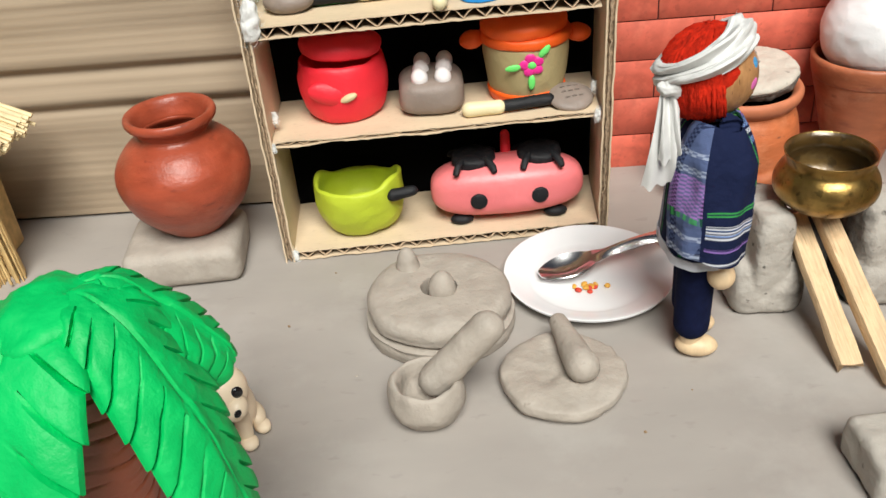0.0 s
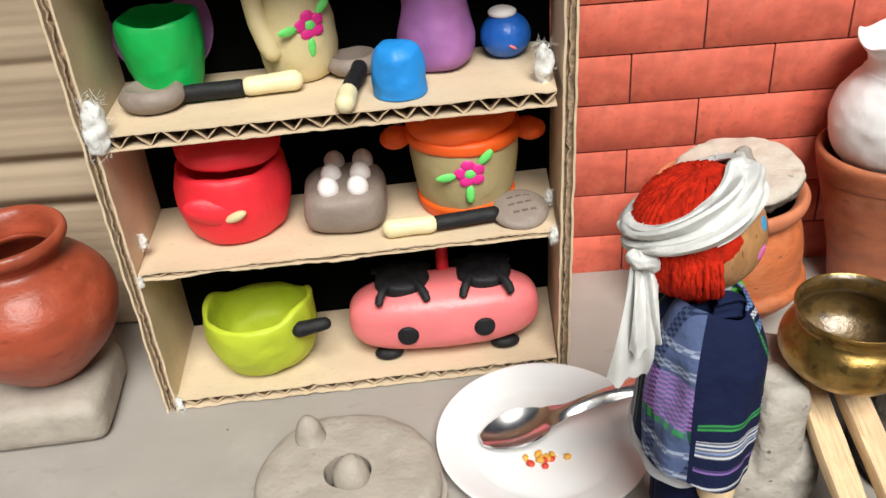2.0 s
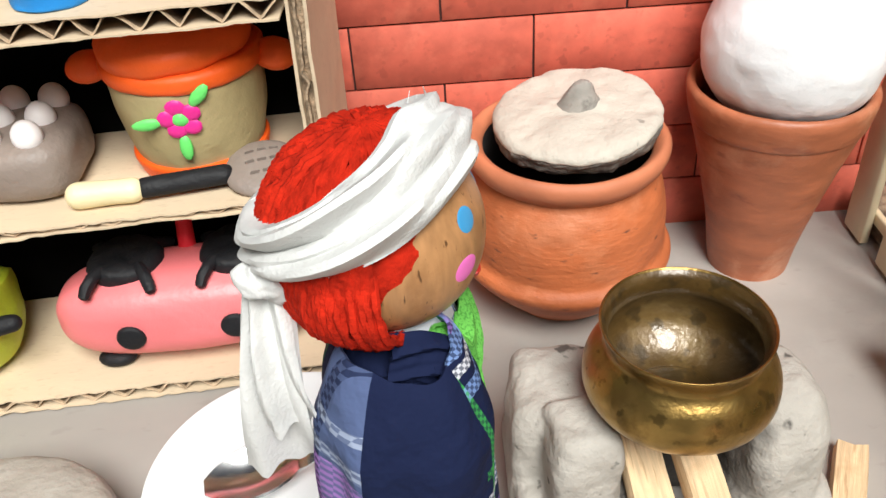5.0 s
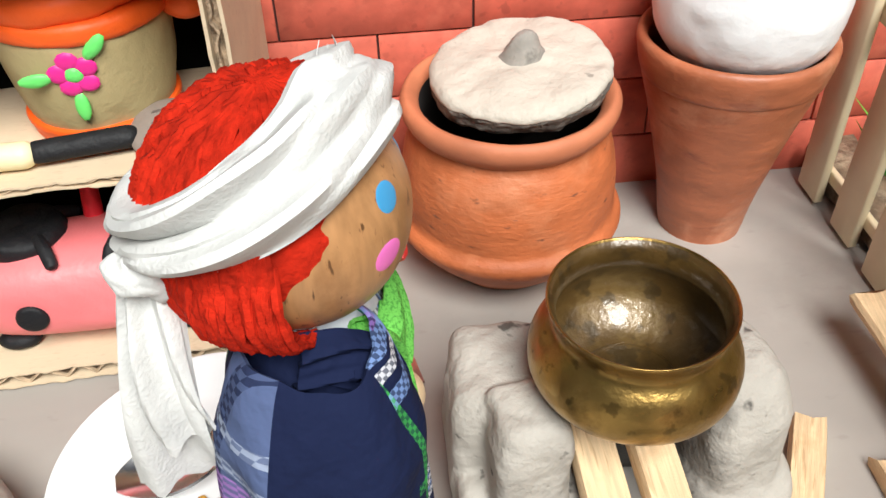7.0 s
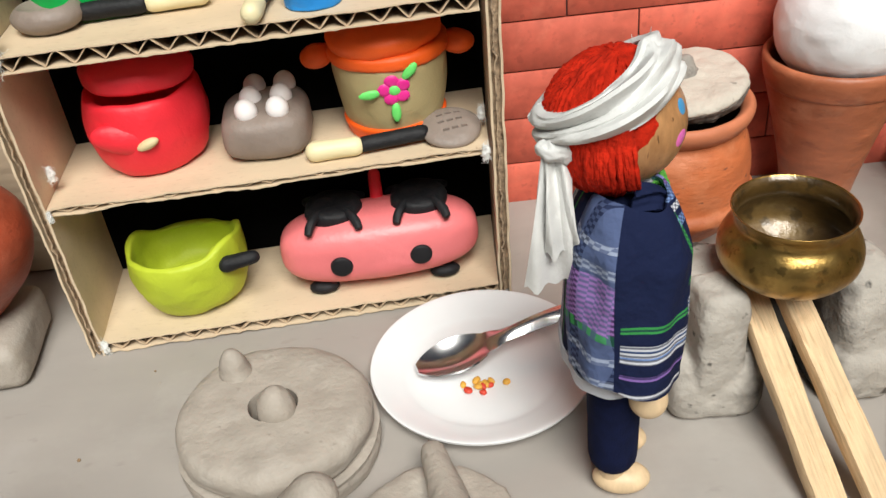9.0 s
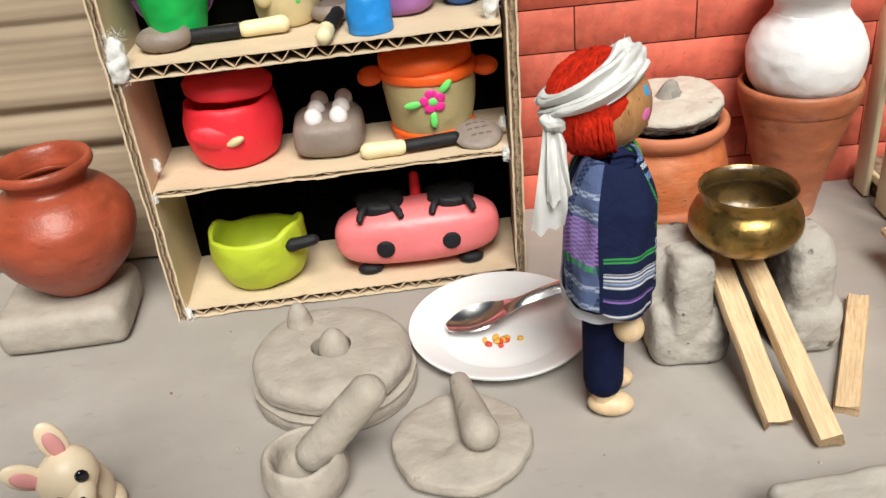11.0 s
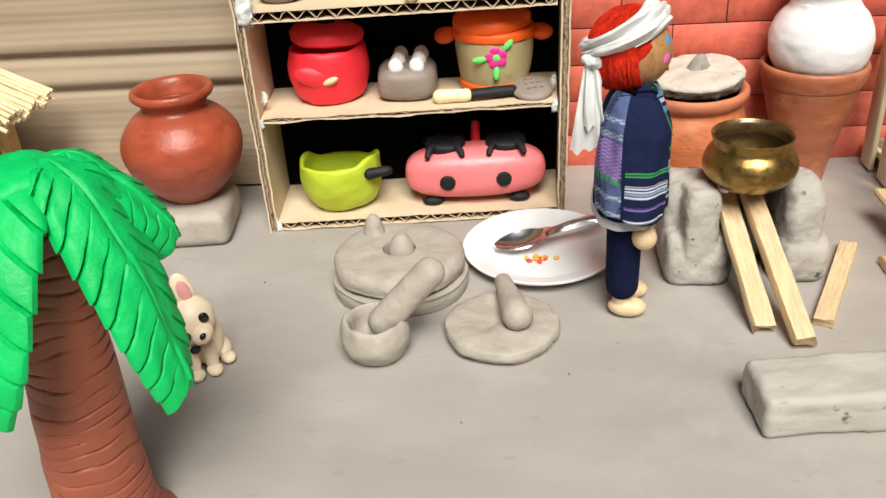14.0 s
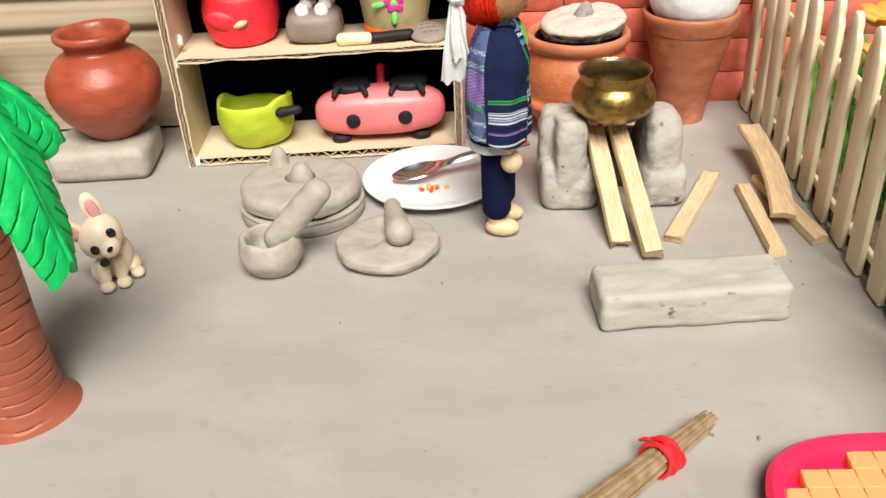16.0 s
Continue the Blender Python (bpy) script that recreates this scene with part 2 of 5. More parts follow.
M_YELLOW = mat("yellow_foam", (0.85, 0.62, 0.06), 0.6, 0.15, 80, 0.2, 300, 0.0004)
M_ORANGEF = mat("orange_foam", (0.80, 0.33, 0.05), 0.6, 0.15, 80, 0.2, 300, 0.0004)
M_LEAF = mat("green_modelling_clay", (0.010, 0.47, 0.105), 0.54, 0.12, 60, 0.5, 240, 0.0006, hand=0.36, spec=0.32)
M_TRUNK = mat("brown_modelling_clay", (0.33, 0.088, 0.046), 0.5, 0.14, 60, 0.35, 300, 0.0006, hand=0.2)
M_RED = mat("red_clay_dough", (0.84, 0.022, 0.04), 0.54, 0.07, 70, 0.2, 200, 0.0005, hand=0.30)
M_ORANGE = mat("orange_clay_dough", (0.90, 0.115, 0.008), 0.54, 0.07, 70, 0.2, 200, 0.0005, hand=0.30)
M_KHAKI = mat("khaki_clay_dough", (0.42, 0.34, 0.17), 0.54, 0.07, 70, 0.2, 200, 0.0005, hand=0.30)
M_BEIGE = mat("beige_clay_dough", (0.66, 0.55, 0.31), 0.54, 0.06, 70, 0.2, 200, 0.0005, hand=0.30)
M_IVORY = mat("ivory_clay_dough", (0.80, 0.71, 0.44), 0.5, 0.05, 70, 0.2, 200, 0.0005, hand=0.32)
M_GREY = mat("grey_clay_dough", (0.245, 0.197, 0.168), 0.55, 0.1, 90, 0.3, 260, 0.0005, hand=0.32)
M_BLACK = mat("black_clay_dough", (0.010, 0.010, 0.012), 0.62, 0.15, 90, 0.25, 260, 0.0005, spec=0.3, hand=0.45)
M_LIME = mat("lime_clay_dough", (0.47, 0.56, 0.03), 0.54, 0.08, 60, 0.3, 200, 0.0006, hand=0.30)
M_PINK = mat("pink_clay_dough", (0.80, 0.20, 0.21), 0.42, 0.05, 60, 0.12, 200, 0.0004, hand=0.25)
M_MAGENTA = mat("magenta_clay_dough", (0.74, 0.02, 0.27), 0.5, 0.08, 90, 0.2, 260, 0.0004, hand=0.25)
M_MINT = mat("bright_green_dough", (0.16, 0.72, 0.15), 0.5, 0.08, 90, 0.2, 260, 0.0004, hand=0.25)
M_GREEN = mat("green_clay_dough", (0.012, 0.47, 0.085), 0.54, 0.1, 60, 0.3, 200, 0.0006, hand=0.30)
M_BLUE = mat("sky_blue_dough", (0.02, 0.26, 0.72), 0.54, 0.08, 80, 0.25, 220, 0.0005, hand=0.30)
M_BLUE2 = mat("deep_blue_dough", (0.015, 0.12, 0.52), 0.4, 0.1, 80, 0.25, 220, 0.0005, hand=0.32)
M_PURPLE = mat("mauve_clay_dough", (0.34, 0.135, 0.37), 0.54, 0.08, 80, 0.3, 160, 0.0006, hand=0.30)
M_EGG = mat("white_clay_egg", (0.83, 0.79, 0.78), 0.5, 0.03, 90, 0.15, 260, 0.0003)
M_COTTON = mat("glue_and_cotton", (0.76, 0.76, 0.74), 0.6, 0.12, 200, 0.6, 600, 0.0006)
M_TRAYRED = mat("red_pink_plastic", (0.80, 0.02, 0.09), 0.35, 0.05, 60, 0.1, 200, 0.0003)
M_TRAYORANGE = mat("orange_clay_cake", (0.80, 0.37, 0.14), 0.55, 0.08, 60, 0.2, 260, 0.0004)
M_FOOD = mat("yellow_food_crumbs", (0.80, 0.42, 0.06), 0.5, 0.25, 300, 0.3, 500, 0.0004)
M_FOODRED = mat("red_food_crumbs", (0.65, 0.06, 0.03), 0.5, 0.2, 300, 0.3, 500, 0.0004)
M_DOG = mat("cream_vinyl", (0.88, 0.73, 0.53), 0.4, 0.06, 80, 0.1, 260, 0.0003)
M_DOGEYE = mat("glossy_black_paint", (0.01, 0.01, 0.012), 0.12, 0.1, 80, 0.02, 260, 0.0001)
M_DOGPINK = mat("pink_ear_paint", (0.75, 0.34, 0.33), 0.5, 0.06, 80, 0.1, 260, 0.0002)
M_DOLLWOOD = mat("oiled_beech_wood", (0.40, 0.205, 0.085), 0.38, 0.2, 180, 0.12, 420, 0.0002, stretch=(3, 3, 0.5), stain=(0.27, 0.12, 0.042), stain_amount=0.6, stain_scale=120, speck=(0.07, 0.028, 0.010), speck_amount=0.85, speck_scale=330, speck_at=0.635)
M_PALEWOOD = mat("pale_turned_wood", (0.66, 0.49, 0.30), 0.5, 0.12, 120, 0.15, 420, 0.0002, stretch=(3, 3, 0.6))
M_YARN = mat("red_yarn", (0.44, 0.018, 0.006), 0.9, 0.35, 300, 0.7, 900, 0.0006, spec=0.1)
M_WRAP = mat("white_cotton_cloth", (0.66, 0.66, 0.645), 0.9, 0.08, 120, 0.5, 1500, 0.0004, spec=0.12, hand=0.16)
M_GREENCLOTH = mat("green_gauze_cloth", (0.15, 0.46, 0.08), 0.9, 0.12, 300, 0.7, 1400, 0.0004, spec=0.1, speck=(0.04, 0.18, 0.03), speck_amount=0.6, speck_scale=2200, speck_at=0.52)
M_NAVY = mat("navy_denim", (0.006, 0.009, 0.034), 0.9, 0.25, 300, 0.5, 1400, 0.0003, spec=0.1)
M_EYEBLUE = mat("blue_dot_paint", (0.06, 0.30, 0.58), 0.5, 0.05, 200, 0.05, 500, 0.0001)
M_CHEEK = mat("pink_dot_paint", (0.80, 0.17, 0.52), 0.5, 0.05, 200, 0.05, 500, 0.0001)
M_MOUTH = mat("red_line_paint", (0.70, 0.02, 0.02), 0.5, 0.05, 200, 0.05, 500, 0.0001)


def plaid_material():
    """Woven checked cloth: bands across and along on navy, with a visible thread."""
    m = bpy.data.materials.new("plaid_cotton")
    m.use_nodes = True
    n, l = m.node_tree.nodes, m.node_tree.links
    b = n["Principled BSDF"]
    b.inputs["Roughness"].default_value = 0.85
    b.inputs["Specular IOR Level"].default_value = 0.1
    tc = n.new("ShaderNodeTexCoord")
    sep = n.new("ShaderNodeSeparateXYZ")
    l.new(tc.outputs["UV"], sep.inputs[0])
    navy = (0.010, 0.015, 0.048, 1)

    def bands(socket, period, stops):
        d = n.new("ShaderNodeMath")
        d.operation = "DIVIDE"
        d.inputs[1].default_value = period
        l.new(socket, d.inputs[0])
        f = n.new("ShaderNodeMath")
        f.operation = "FRACT"
        l.new(d.outputs[0], f.inputs[0])
        r = n.new("ShaderNodeValToRGB")
        r.color_ramp.interpolation = "CONSTANT"
        e = r.color_ramp.elements
        e[0].color = navy
        e.remove(e[1])
        for p, c in stops:
            e.new(p).color = (*c, 1)
        l.new(f.outputs[0], r.inputs["Fac"])
        return r.outputs["Color"]
    white, lilac, green, blue, pale = (0.78, 0.80, 0.86), (0.30, 0.17, 0.52), (0.06, 0.36, 0.08), (0.22, 0.34, 0.66), (0.40, 0.46, 0.60)
    dark, slate, mauve = navy[:3], (0.085, 0.115, 0.23), (0.40, 0.20, 0.56)
    # first half: the shirt's upright stripes; second half: those of the draped front
    across = bands(sep.outputs["X"], 0.2, [(0.150, green), (0.156, dark), (0.224, green), (0.230, dark), (0.243, white), (0.254, blue), (0.258, white), (0.268, blue), (0.272, white), (0.283, dark), (0.318, lilac), (0.324, dark), (0.342, green), (0.346, dark),
                                           (0.655, green), (0.664, dark), (0.700, blue), (0.712, green), (0.740, dark), (0.78, slate), (0.800, dark), (0.806, slate), (0.826, pale), (0.829, slate), (0.842, dark), (0.848, slate), (0.92, dark)])
    along = bands(sep.outputs["Y"], 0.2, [(0.405, white), (0.413, dark), (0.420, white), (0.428, dark), (0.452, lilac), (0.459, dark), (0.478, white), (0.486, blue), (0.490, white), (0.498, blue), (0.502, white), (0.510, dark), (0.530, green), (0.542, dark), (0.615, blue), (0.628, dark), (0.634, white), (0.642, dark), (0.648, blue), (0.660, lilac), (0.692, white), (0.698, green), (0.712, dark), (0.75, slate), (0.765, pale), (0.775, slate), (0.79, pale), (0.80, slate), (0.84, dark), (0.88, mauve), (0.98, dark)])
    mix = n.new("ShaderNodeMix")
    mix.data_type = "RGBA"
    weave = n.new("ShaderNodeTexChecker")
    weave.inputs["Scale"].default_value = 1400
    weave.inputs["Color1"].default_value, weave.inputs["Color2"].default_value = (0.18,) * 3 + (1,), (0.72,) * 3 + (1,)
    l.new(tc.outputs["UV"], weave.inputs["Vector"])
    l.new(weave.outputs["Color"], mix.inputs["Factor"])
    l.new(across, mix.inputs["A"])
    l.new(along, mix.inputs["B"])
    l.new(mix.outputs["Result"], b.inputs["Base Color"])
    bp = n.new("ShaderNodeBump")
    bp.inputs["Strength"].default_value, bp.inputs["Distance"].default_value = 0.4, 0.0003
    l.new(weave.outputs["Fac"], bp.inputs["Height"])
    wr = n.new("ShaderNodeTexNoise")
    wr.inputs["Scale"].default_value, wr.inputs["Detail"].default_value = 140, 3
    l.new(tc.outputs["Object"], wr.inputs["Vector"])
    wb = n.new("ShaderNodeBump")
    wb.inputs["Strength"].default_value, wb.inputs["Distance"].default_value = 0.5, 0.003
    l.new(wr.outputs["Fac"], wb.inputs["Height"])
    l.new(wb.outputs["Normal"], bp.inputs["Normal"])
    l.new(bp.outputs["Normal"], b.inputs["Normal"])
    return m


M_PLAID = plaid_material()


# ---- shape helpers ----
def finish(name, bm, materials, sharp=45):
    bmesh.ops.recalc_face_normals(bm, faces=bm.faces)
    me = bpy.data.meshes.new(name)
    bm.to_mesh(me)
    bm.free()
    for m in materials if isinstance(materials, (list, tuple)) else [materials]:
        me.materials.append(m)
    me.polygons.foreach_set("use_smooth", [True] * len(me.polygons))
    me.set_sharp_from_angle(angle=radians(sharp))
    return me


def part(name, bm, material, parent, label="", m=None, sharp=45):
    ob = new(name, finish(name, bm, material, sharp))
    ob.parent = parent
    if m is not None:
        ob.matrix_basis = m
    return tagged(ob, label)


def thing(name, m, label, category, group="", kind=""):
    ob = new(name)
    ob.matrix_basis = m
    return tagged(ob, label, category, group, kind)


def solo(name, bm, material, m, label, category, group="", kind="", sharp=45):
    ob = new(name, finish(name, bm, material, sharp))
    ob.matrix_basis = m
    return tagged(ob, label, category, group, kind)


def rough_up(bm, amp, size, seed=0, dents=0.0):
    """Hand-made unevenness: pushes the vertices about by smooth noise."""
    off = Vector((seed * 7.31, seed * 3.17, seed * 5.77))
    bm.normal_update()
    moves = []
    for v in bm.verts:
        p = v.co / size + off
        d = noise.noise(p) + 0.5 * noise.noise(p * 2.3)
        if dents:
            d -= dents * max(0, noise.noise(p * 1.7 + Vector((9, 4, 2))) - 0.25)
        moves.append(v.normal * (d * amp))
    for v, d in zip(bm.verts, moves):
        v.co += d
    return bm


def lathe(profile, seg=56, amp=0.0, size=0.02, seed=0, oval=0.0):
    """A turned or thrown body from (radius, height) pairs, smoothed between them."""
    bm = bmesh.new()
    rings = []
    for r, z in profile:
        if r < 1e-6:
            rings.append([bm.verts.new((0, 0, z))])
        else:
            rings.append([bm.verts.new((r * math.cos(a) * (1 + oval), r * math.sin(a), z)) for a in (2 * math.pi * i / seg for i in range(seg))])
    for a, b in zip(rings, rings[1:]):
        if len(a) == 1 and len(b) == 1:
            continue
        for i in range(seg):
            j = (i + 1) % seg
            if len(a) == 1:
                bm.faces.new((a[0], b[i], b[j]))
            elif len(b) == 1:
                bm.faces.new((a[i], b[0], a[j]))
            else:
                bm.faces.new((a[i], b[i], b[j], a[j]))
    return rough_up(bm, amp, size, seed) if amp else bm


def curve_profile(points, steps=6):
    """Catmull-Rom through (radius, height) points."""
    out = []
    p = [points[0]] + list(points) + [points[-1]]
    for i in range(1, len(p) - 2):
        for k in range(steps):
            t = k / steps
            q = []
            for c in (0, 1):
                a, b, d, e = p[i - 1][c], p[i][c], p[i + 1][c], p[i + 2][c]
                q.append(0.5 * (2 * b + (d - a) * t + (2 * a - 5 * b + 4 * d - e) * t * t + (3 * b - a - 3 * d + e) * t ** 3))
            out.append((max(0, q[0]), q[1]))
    out.append(points[-1])
    return out


def blob(rx, ry, rz, amp=0.0, size=0.02, seed=0, power=2.0, sub=4):
    """A rounded lump; a higher power makes it boxier."""
    bm = bmesh.new()
    bmesh.ops.create_icosphere(bm, subdivisions=sub, radius=1)
    for v in bm.verts:
        c = v.co.normalized()
        if power != 2.0:
            k = (abs(c.x) ** power + abs(c.y) ** power + abs(c.z) ** power) ** (-1 / power)
            c = c * k
        v.co = Vector((c.x * rx, c.y * ry, c.z * rz))
    return rough_up(bm, amp, size, seed) if amp else bm


def rbox(sx, sy, sz, bevel, amp=0.0, size=0.02, seed=0, cuts=0, seg=3):
    """A box with rounded edges, standing on z = 0."""
    bm = bmesh.new()
    bmesh.ops.create_cube(bm, size=1)
    bmesh.ops.scale(bm, vec=(sx, sy, sz), verts=bm.verts)
    if bevel:
        bmesh.ops.bevel(bm, geom=bm.edges[:], offset=bevel, segments=seg, profile=0.5, affect="EDGES")
    if cuts:
        bmesh.ops.subdivide_edges(bm, edges=[e for e in bm.edges if e.calc_length() > max(sx, sy, sz) / (cuts + 1)], cuts=cuts, use_grid_fill=True)
    bmesh.ops.translate(bm, vec=(0, 0, sz / 2), verts=bm.verts)
    return rough_up(bm, amp, size, seed) if amp else bm


def tube(points, radii, seg=12, flat=1.0, amp=0.0, size=0.01, seed=0):
    """A round body along a line of points, closed and rounded at both ends."""
    pts = [Vector(p) for p in points]
    if not isinstance(radii, (list, tuple)):
        radii = [radii] * len(pts)
    bm = bmesh.new()
    rings = []
    side = None
    for i, p in enumerate(pts):
        d = (pts[min(i + 1, len(pts) - 1)] - pts[max(i - 1, 0)]).normalized()
        if side is None:
            side = d.orthogonal().normalized()
        side = (side - d * side.dot(d)).normalized()
        up = d.cross(side)
        rings.append([bm.verts.new(p + (side * math.cos(a) + up * math.sin(a) * flat) * radii[i]) for a in (2 * math.pi * k / seg for k in range(seg))])
    for a, b in zip(rings, rings[1:]):
        for i in range(seg):
            j = (i + 1) % seg
            bm.faces.new((a[i], a[j], b[j], b[i]))
    bm.faces.new(rings[0][::-1])
    bm.faces.new(rings[-1])
    return rough_up(bm, amp, size, seed) if amp else bm


def capsule(a, b, ra, rb, steps=10, seg=16, flat=1.0, amp=0.0, size=0.01, seed=0):
    """A sausage from a to b with round ends."""
    a, b = Vector(a), Vector(b)
    d = b - a
    n = d.length
    pts, rad = [], []
    for k in range(5):
        t = k / 5 * math.pi / 2
        pts.append(a + d / n * ra * (1 - math.cos(t)))
        rad.append(max(1e-5, ra * math.sin(t)))
    for k in range(steps + 1):
        t = k / steps
        pts.append(a + d / n * (ra + t * max(0, n - ra - rb)))
        rad.append(ra + (rb - ra) * t)
    for k in range(1, 6):
        t = k / 5 * math.pi / 2
        pts.append(b - d / n * rb * (1 - math.sin(t)))
        rad.append(max(1e-5, rb * math.cos(t)))
    return tube(pts, rad, seg, flat, amp, size, seed)


def moved(bm, m):
    bmesh.ops.transform(bm, matrix=m, verts=bm.verts)
    return bm


def joined(pieces):
    """One bmesh from several; pieces are bmeshes or (bmesh, material slot)."""
    out = bmesh.new()
    for p in pieces:
        b, k = p if isinstance(p, tuple) else (p, 0)
        for f in b.faces:
            f.material_index = k
        me = bpy.data.meshes.new("tmp")
        b.to_mesh(me)
        b.free()
        out.from_mesh(me)
        bpy.data.meshes.remove(me)
    return out


def sheet(rows, thick):
    """A sheet of given thickness from rows of points; both faces and the rim."""
    bm = bmesh.new()
    grid = [[bm.verts.new(p) for p in r] for r in rows]
    for r, s in zip(grid, grid[1:]):
        for i in range(len(r) - 1):
            bm.faces.new((r[i], r[i + 1], s[i + 1], s[i]))
    bm.normal_update()
    n, m = len(grid), len(grid[0])
    back = [[bm.verts.new(v.co - v.normal * thick) for v in r] for r in grid]
    for r, s in zip(back, back[1:]):
        for i in range(m - 1):
            bm.faces.new((r[i], s[i], s[i + 1], r[i + 1]))
    for i in range(n - 1):
        bm.faces.new((grid[i][0], grid[i + 1][0], back[i + 1][0], back[i][0]))
        bm.faces.new((grid[i][-1], back[i][-1], back[i + 1][-1], grid[i + 1][-1]))
    for i in range(m - 1):
        bm.faces.new((grid[0][i], back[0][i], back[0][i + 1], grid[0][i + 1]))
        bm.faces.new((grid[-1][i], grid[-1][i + 1], back[-1][i + 1], back[-1][i]))
    return bm


# ---- large structure ----
solo("floor", moved(rbox(1.70, 1.30, 0.02, 0.002), pose(-0.06, -0.06, -0.02)), M_FLOOR, pose(0, 0, 0), "matt grey clay-coloured board with faint smears", "floor", kind="structure")

# plain walls added out of view behind and beside the camera to block low sky
for name, sx, sy, x, y in (("sky_block_behind", 1.70, 0.03, -0.06, -0.695), ("sky_block_left", 0.03, 1.27, -0.895, -0.045), ("sky_block_right", 0.03, 1.27, 0.775, -0.045)):
    solo(name, moved(rbox(sx, sy, 0.42, 0.003), pose(x, y, 0)), M_SKYBLOCK, pose(0, 0, 0), "added plain wall out of view that blocks low sky light", "wall", kind="structure")

WALL_Y, BRICK_Y = 0.463, 0.482


def card_wall():
    """Corrugated card with broad creases that run along it."""
    creases = [(0.0705, 0.0030, 0.0030), (0.078, 0.006, -0.0022), (0.0925, 0.0030, 0.0032), (0.100, 0.007, -0.0020), (0.137, 0.003, 0.0014), (0.146, 0.008, -0.0012), (0.178, 0.003, 0.0012)]
    front = []
    for k in range(421):
        z = 0.0022 + 0.223 * k / 420
        d = 0.00025 * noise.noise(Vector((z * 160, 3, 1))) + 0.00006 * math.sin(z * 2 * math.pi / 0.0049) + 0.0003 * math.sin(z * 2 * math.pi / 0.047 + 1)
        for c, w, a in creases:
            d += a * math.exp(-((z - c) / w) ** 2)
        front.append((z, d))
    rows = []
    for z, d in front:
        rows.append([Vector((x, WALL_Y + d + 0.0012 * noise.noise(Vector((x * 18, z * 40, 1))), z)) for x in np.linspace(-0.75, 0.02, 60)])
    return sheet(rows, 0.004)


solo("wall_left", card_wall(), M_CARDWALL, pose(0, 0, 0), "creased brown corrugated cardboard wall", "wall", kind="structure")

# black strip added to paint the dark line of shade under the wall
solo("gap_shade_strip", moved(rbox(0.77, 0.004, 0.03, 0.0004), pose(-0.365, WALL_Y + 0.0075, 0)), M_BLACKCARD, pose(0, 0, 0), "added black strip that draws the dark gap under the cardboard wall", "wall", kind="structure")

ROW_H, BRICK_L, JOINT = 0.0234, 0.0632, 0.0008
brick_wall = solo("wall_right", moved(rbox(0.62, 0.006, 0.226, 0.0005), pose(0.33, BRICK_Y + 0.0038, -0.001)), M_JOINT, pose(0, 0, 0), "red painted toy brick wall with dark joints", "wall", kind="structure")


def shelf_board(width, depth, thick, pitch, seed, crush=0.0, widen=0.0):
    """Corrugated board, fluting open at the front edge. Origin at its upper front left corner."""
    pieces = []
    n = 90
    for k, z in ((0, 0.0), (1, -thick + 0.0006)):
        bm = bmesh.new()
        grid = []
        for i in range(n + 1):
            x = width * i / n
            y = 0.0010 * noise.noise(Vector((x * 280, seed + k * 3, 0))) + 0.0010 * noise.noise(Vector((x * 60, seed + k * 3, 4)))
            sag = crush * noise.noise(Vector((x * 45, seed, k)))
            xb, xm = x * (1 + widen / width), x * (1 + widen / width * 0.006 / depth)
            grid.append([bm.verts.new((x, y, z + sag)), bm.verts.new((xm, 0.006, z + sag * 0.4)), bm.verts.new((xb, depth, z)),
                         bm.verts.new((xb, depth, z - 0.0006)), bm.verts.new((xm, 0.006, z - 0.0006 + sag * 0.4)), bm.verts.new((x, y, z - 0.0006 + sag))])
        for a, b in zip(grid, grid[1:]):
            for j in range(6):
                q = (j + 1) % 6
                bm.faces.new((a[j], b[j], b[q], a[q]))
        bm.faces.new(grid[0])
        bm.faces.new(grid[-1][::-1])
        pieces.append((bm, 0))
    rows, strip = [], []
    amp = (thick - 0.0012) / 2
    m = int(width / pitch * 14)
    for i in range(m + 1):
        x = width * i / m
        w = math.sin(2 * math.pi * x / pitch + 1.1 * noise.noise(Vector((x * 70, seed, 8))) + 0.5 * noise.noise(Vector((x * 260, seed, 3))))
        w = math.asin(max(-1, min(1, w * 0.985))) / 1.40
        z = -thick / 2 + amp * w
        front = 0.0007 + 0.0006 * noise.noise(Vector((x * 300, seed, 2)))
        strip.append([Vector((x, front, z)), Vector((x, 0.0020, z))])
        rows.append([Vector((x, 0.0020, z)), Vector((x * (1 + widen / width), depth, z))])
    pieces.append((sheet(rows, 0.00035), 1))
    pieces.append((sheet(strip, 0.00042), 2))
    return joined(pieces)


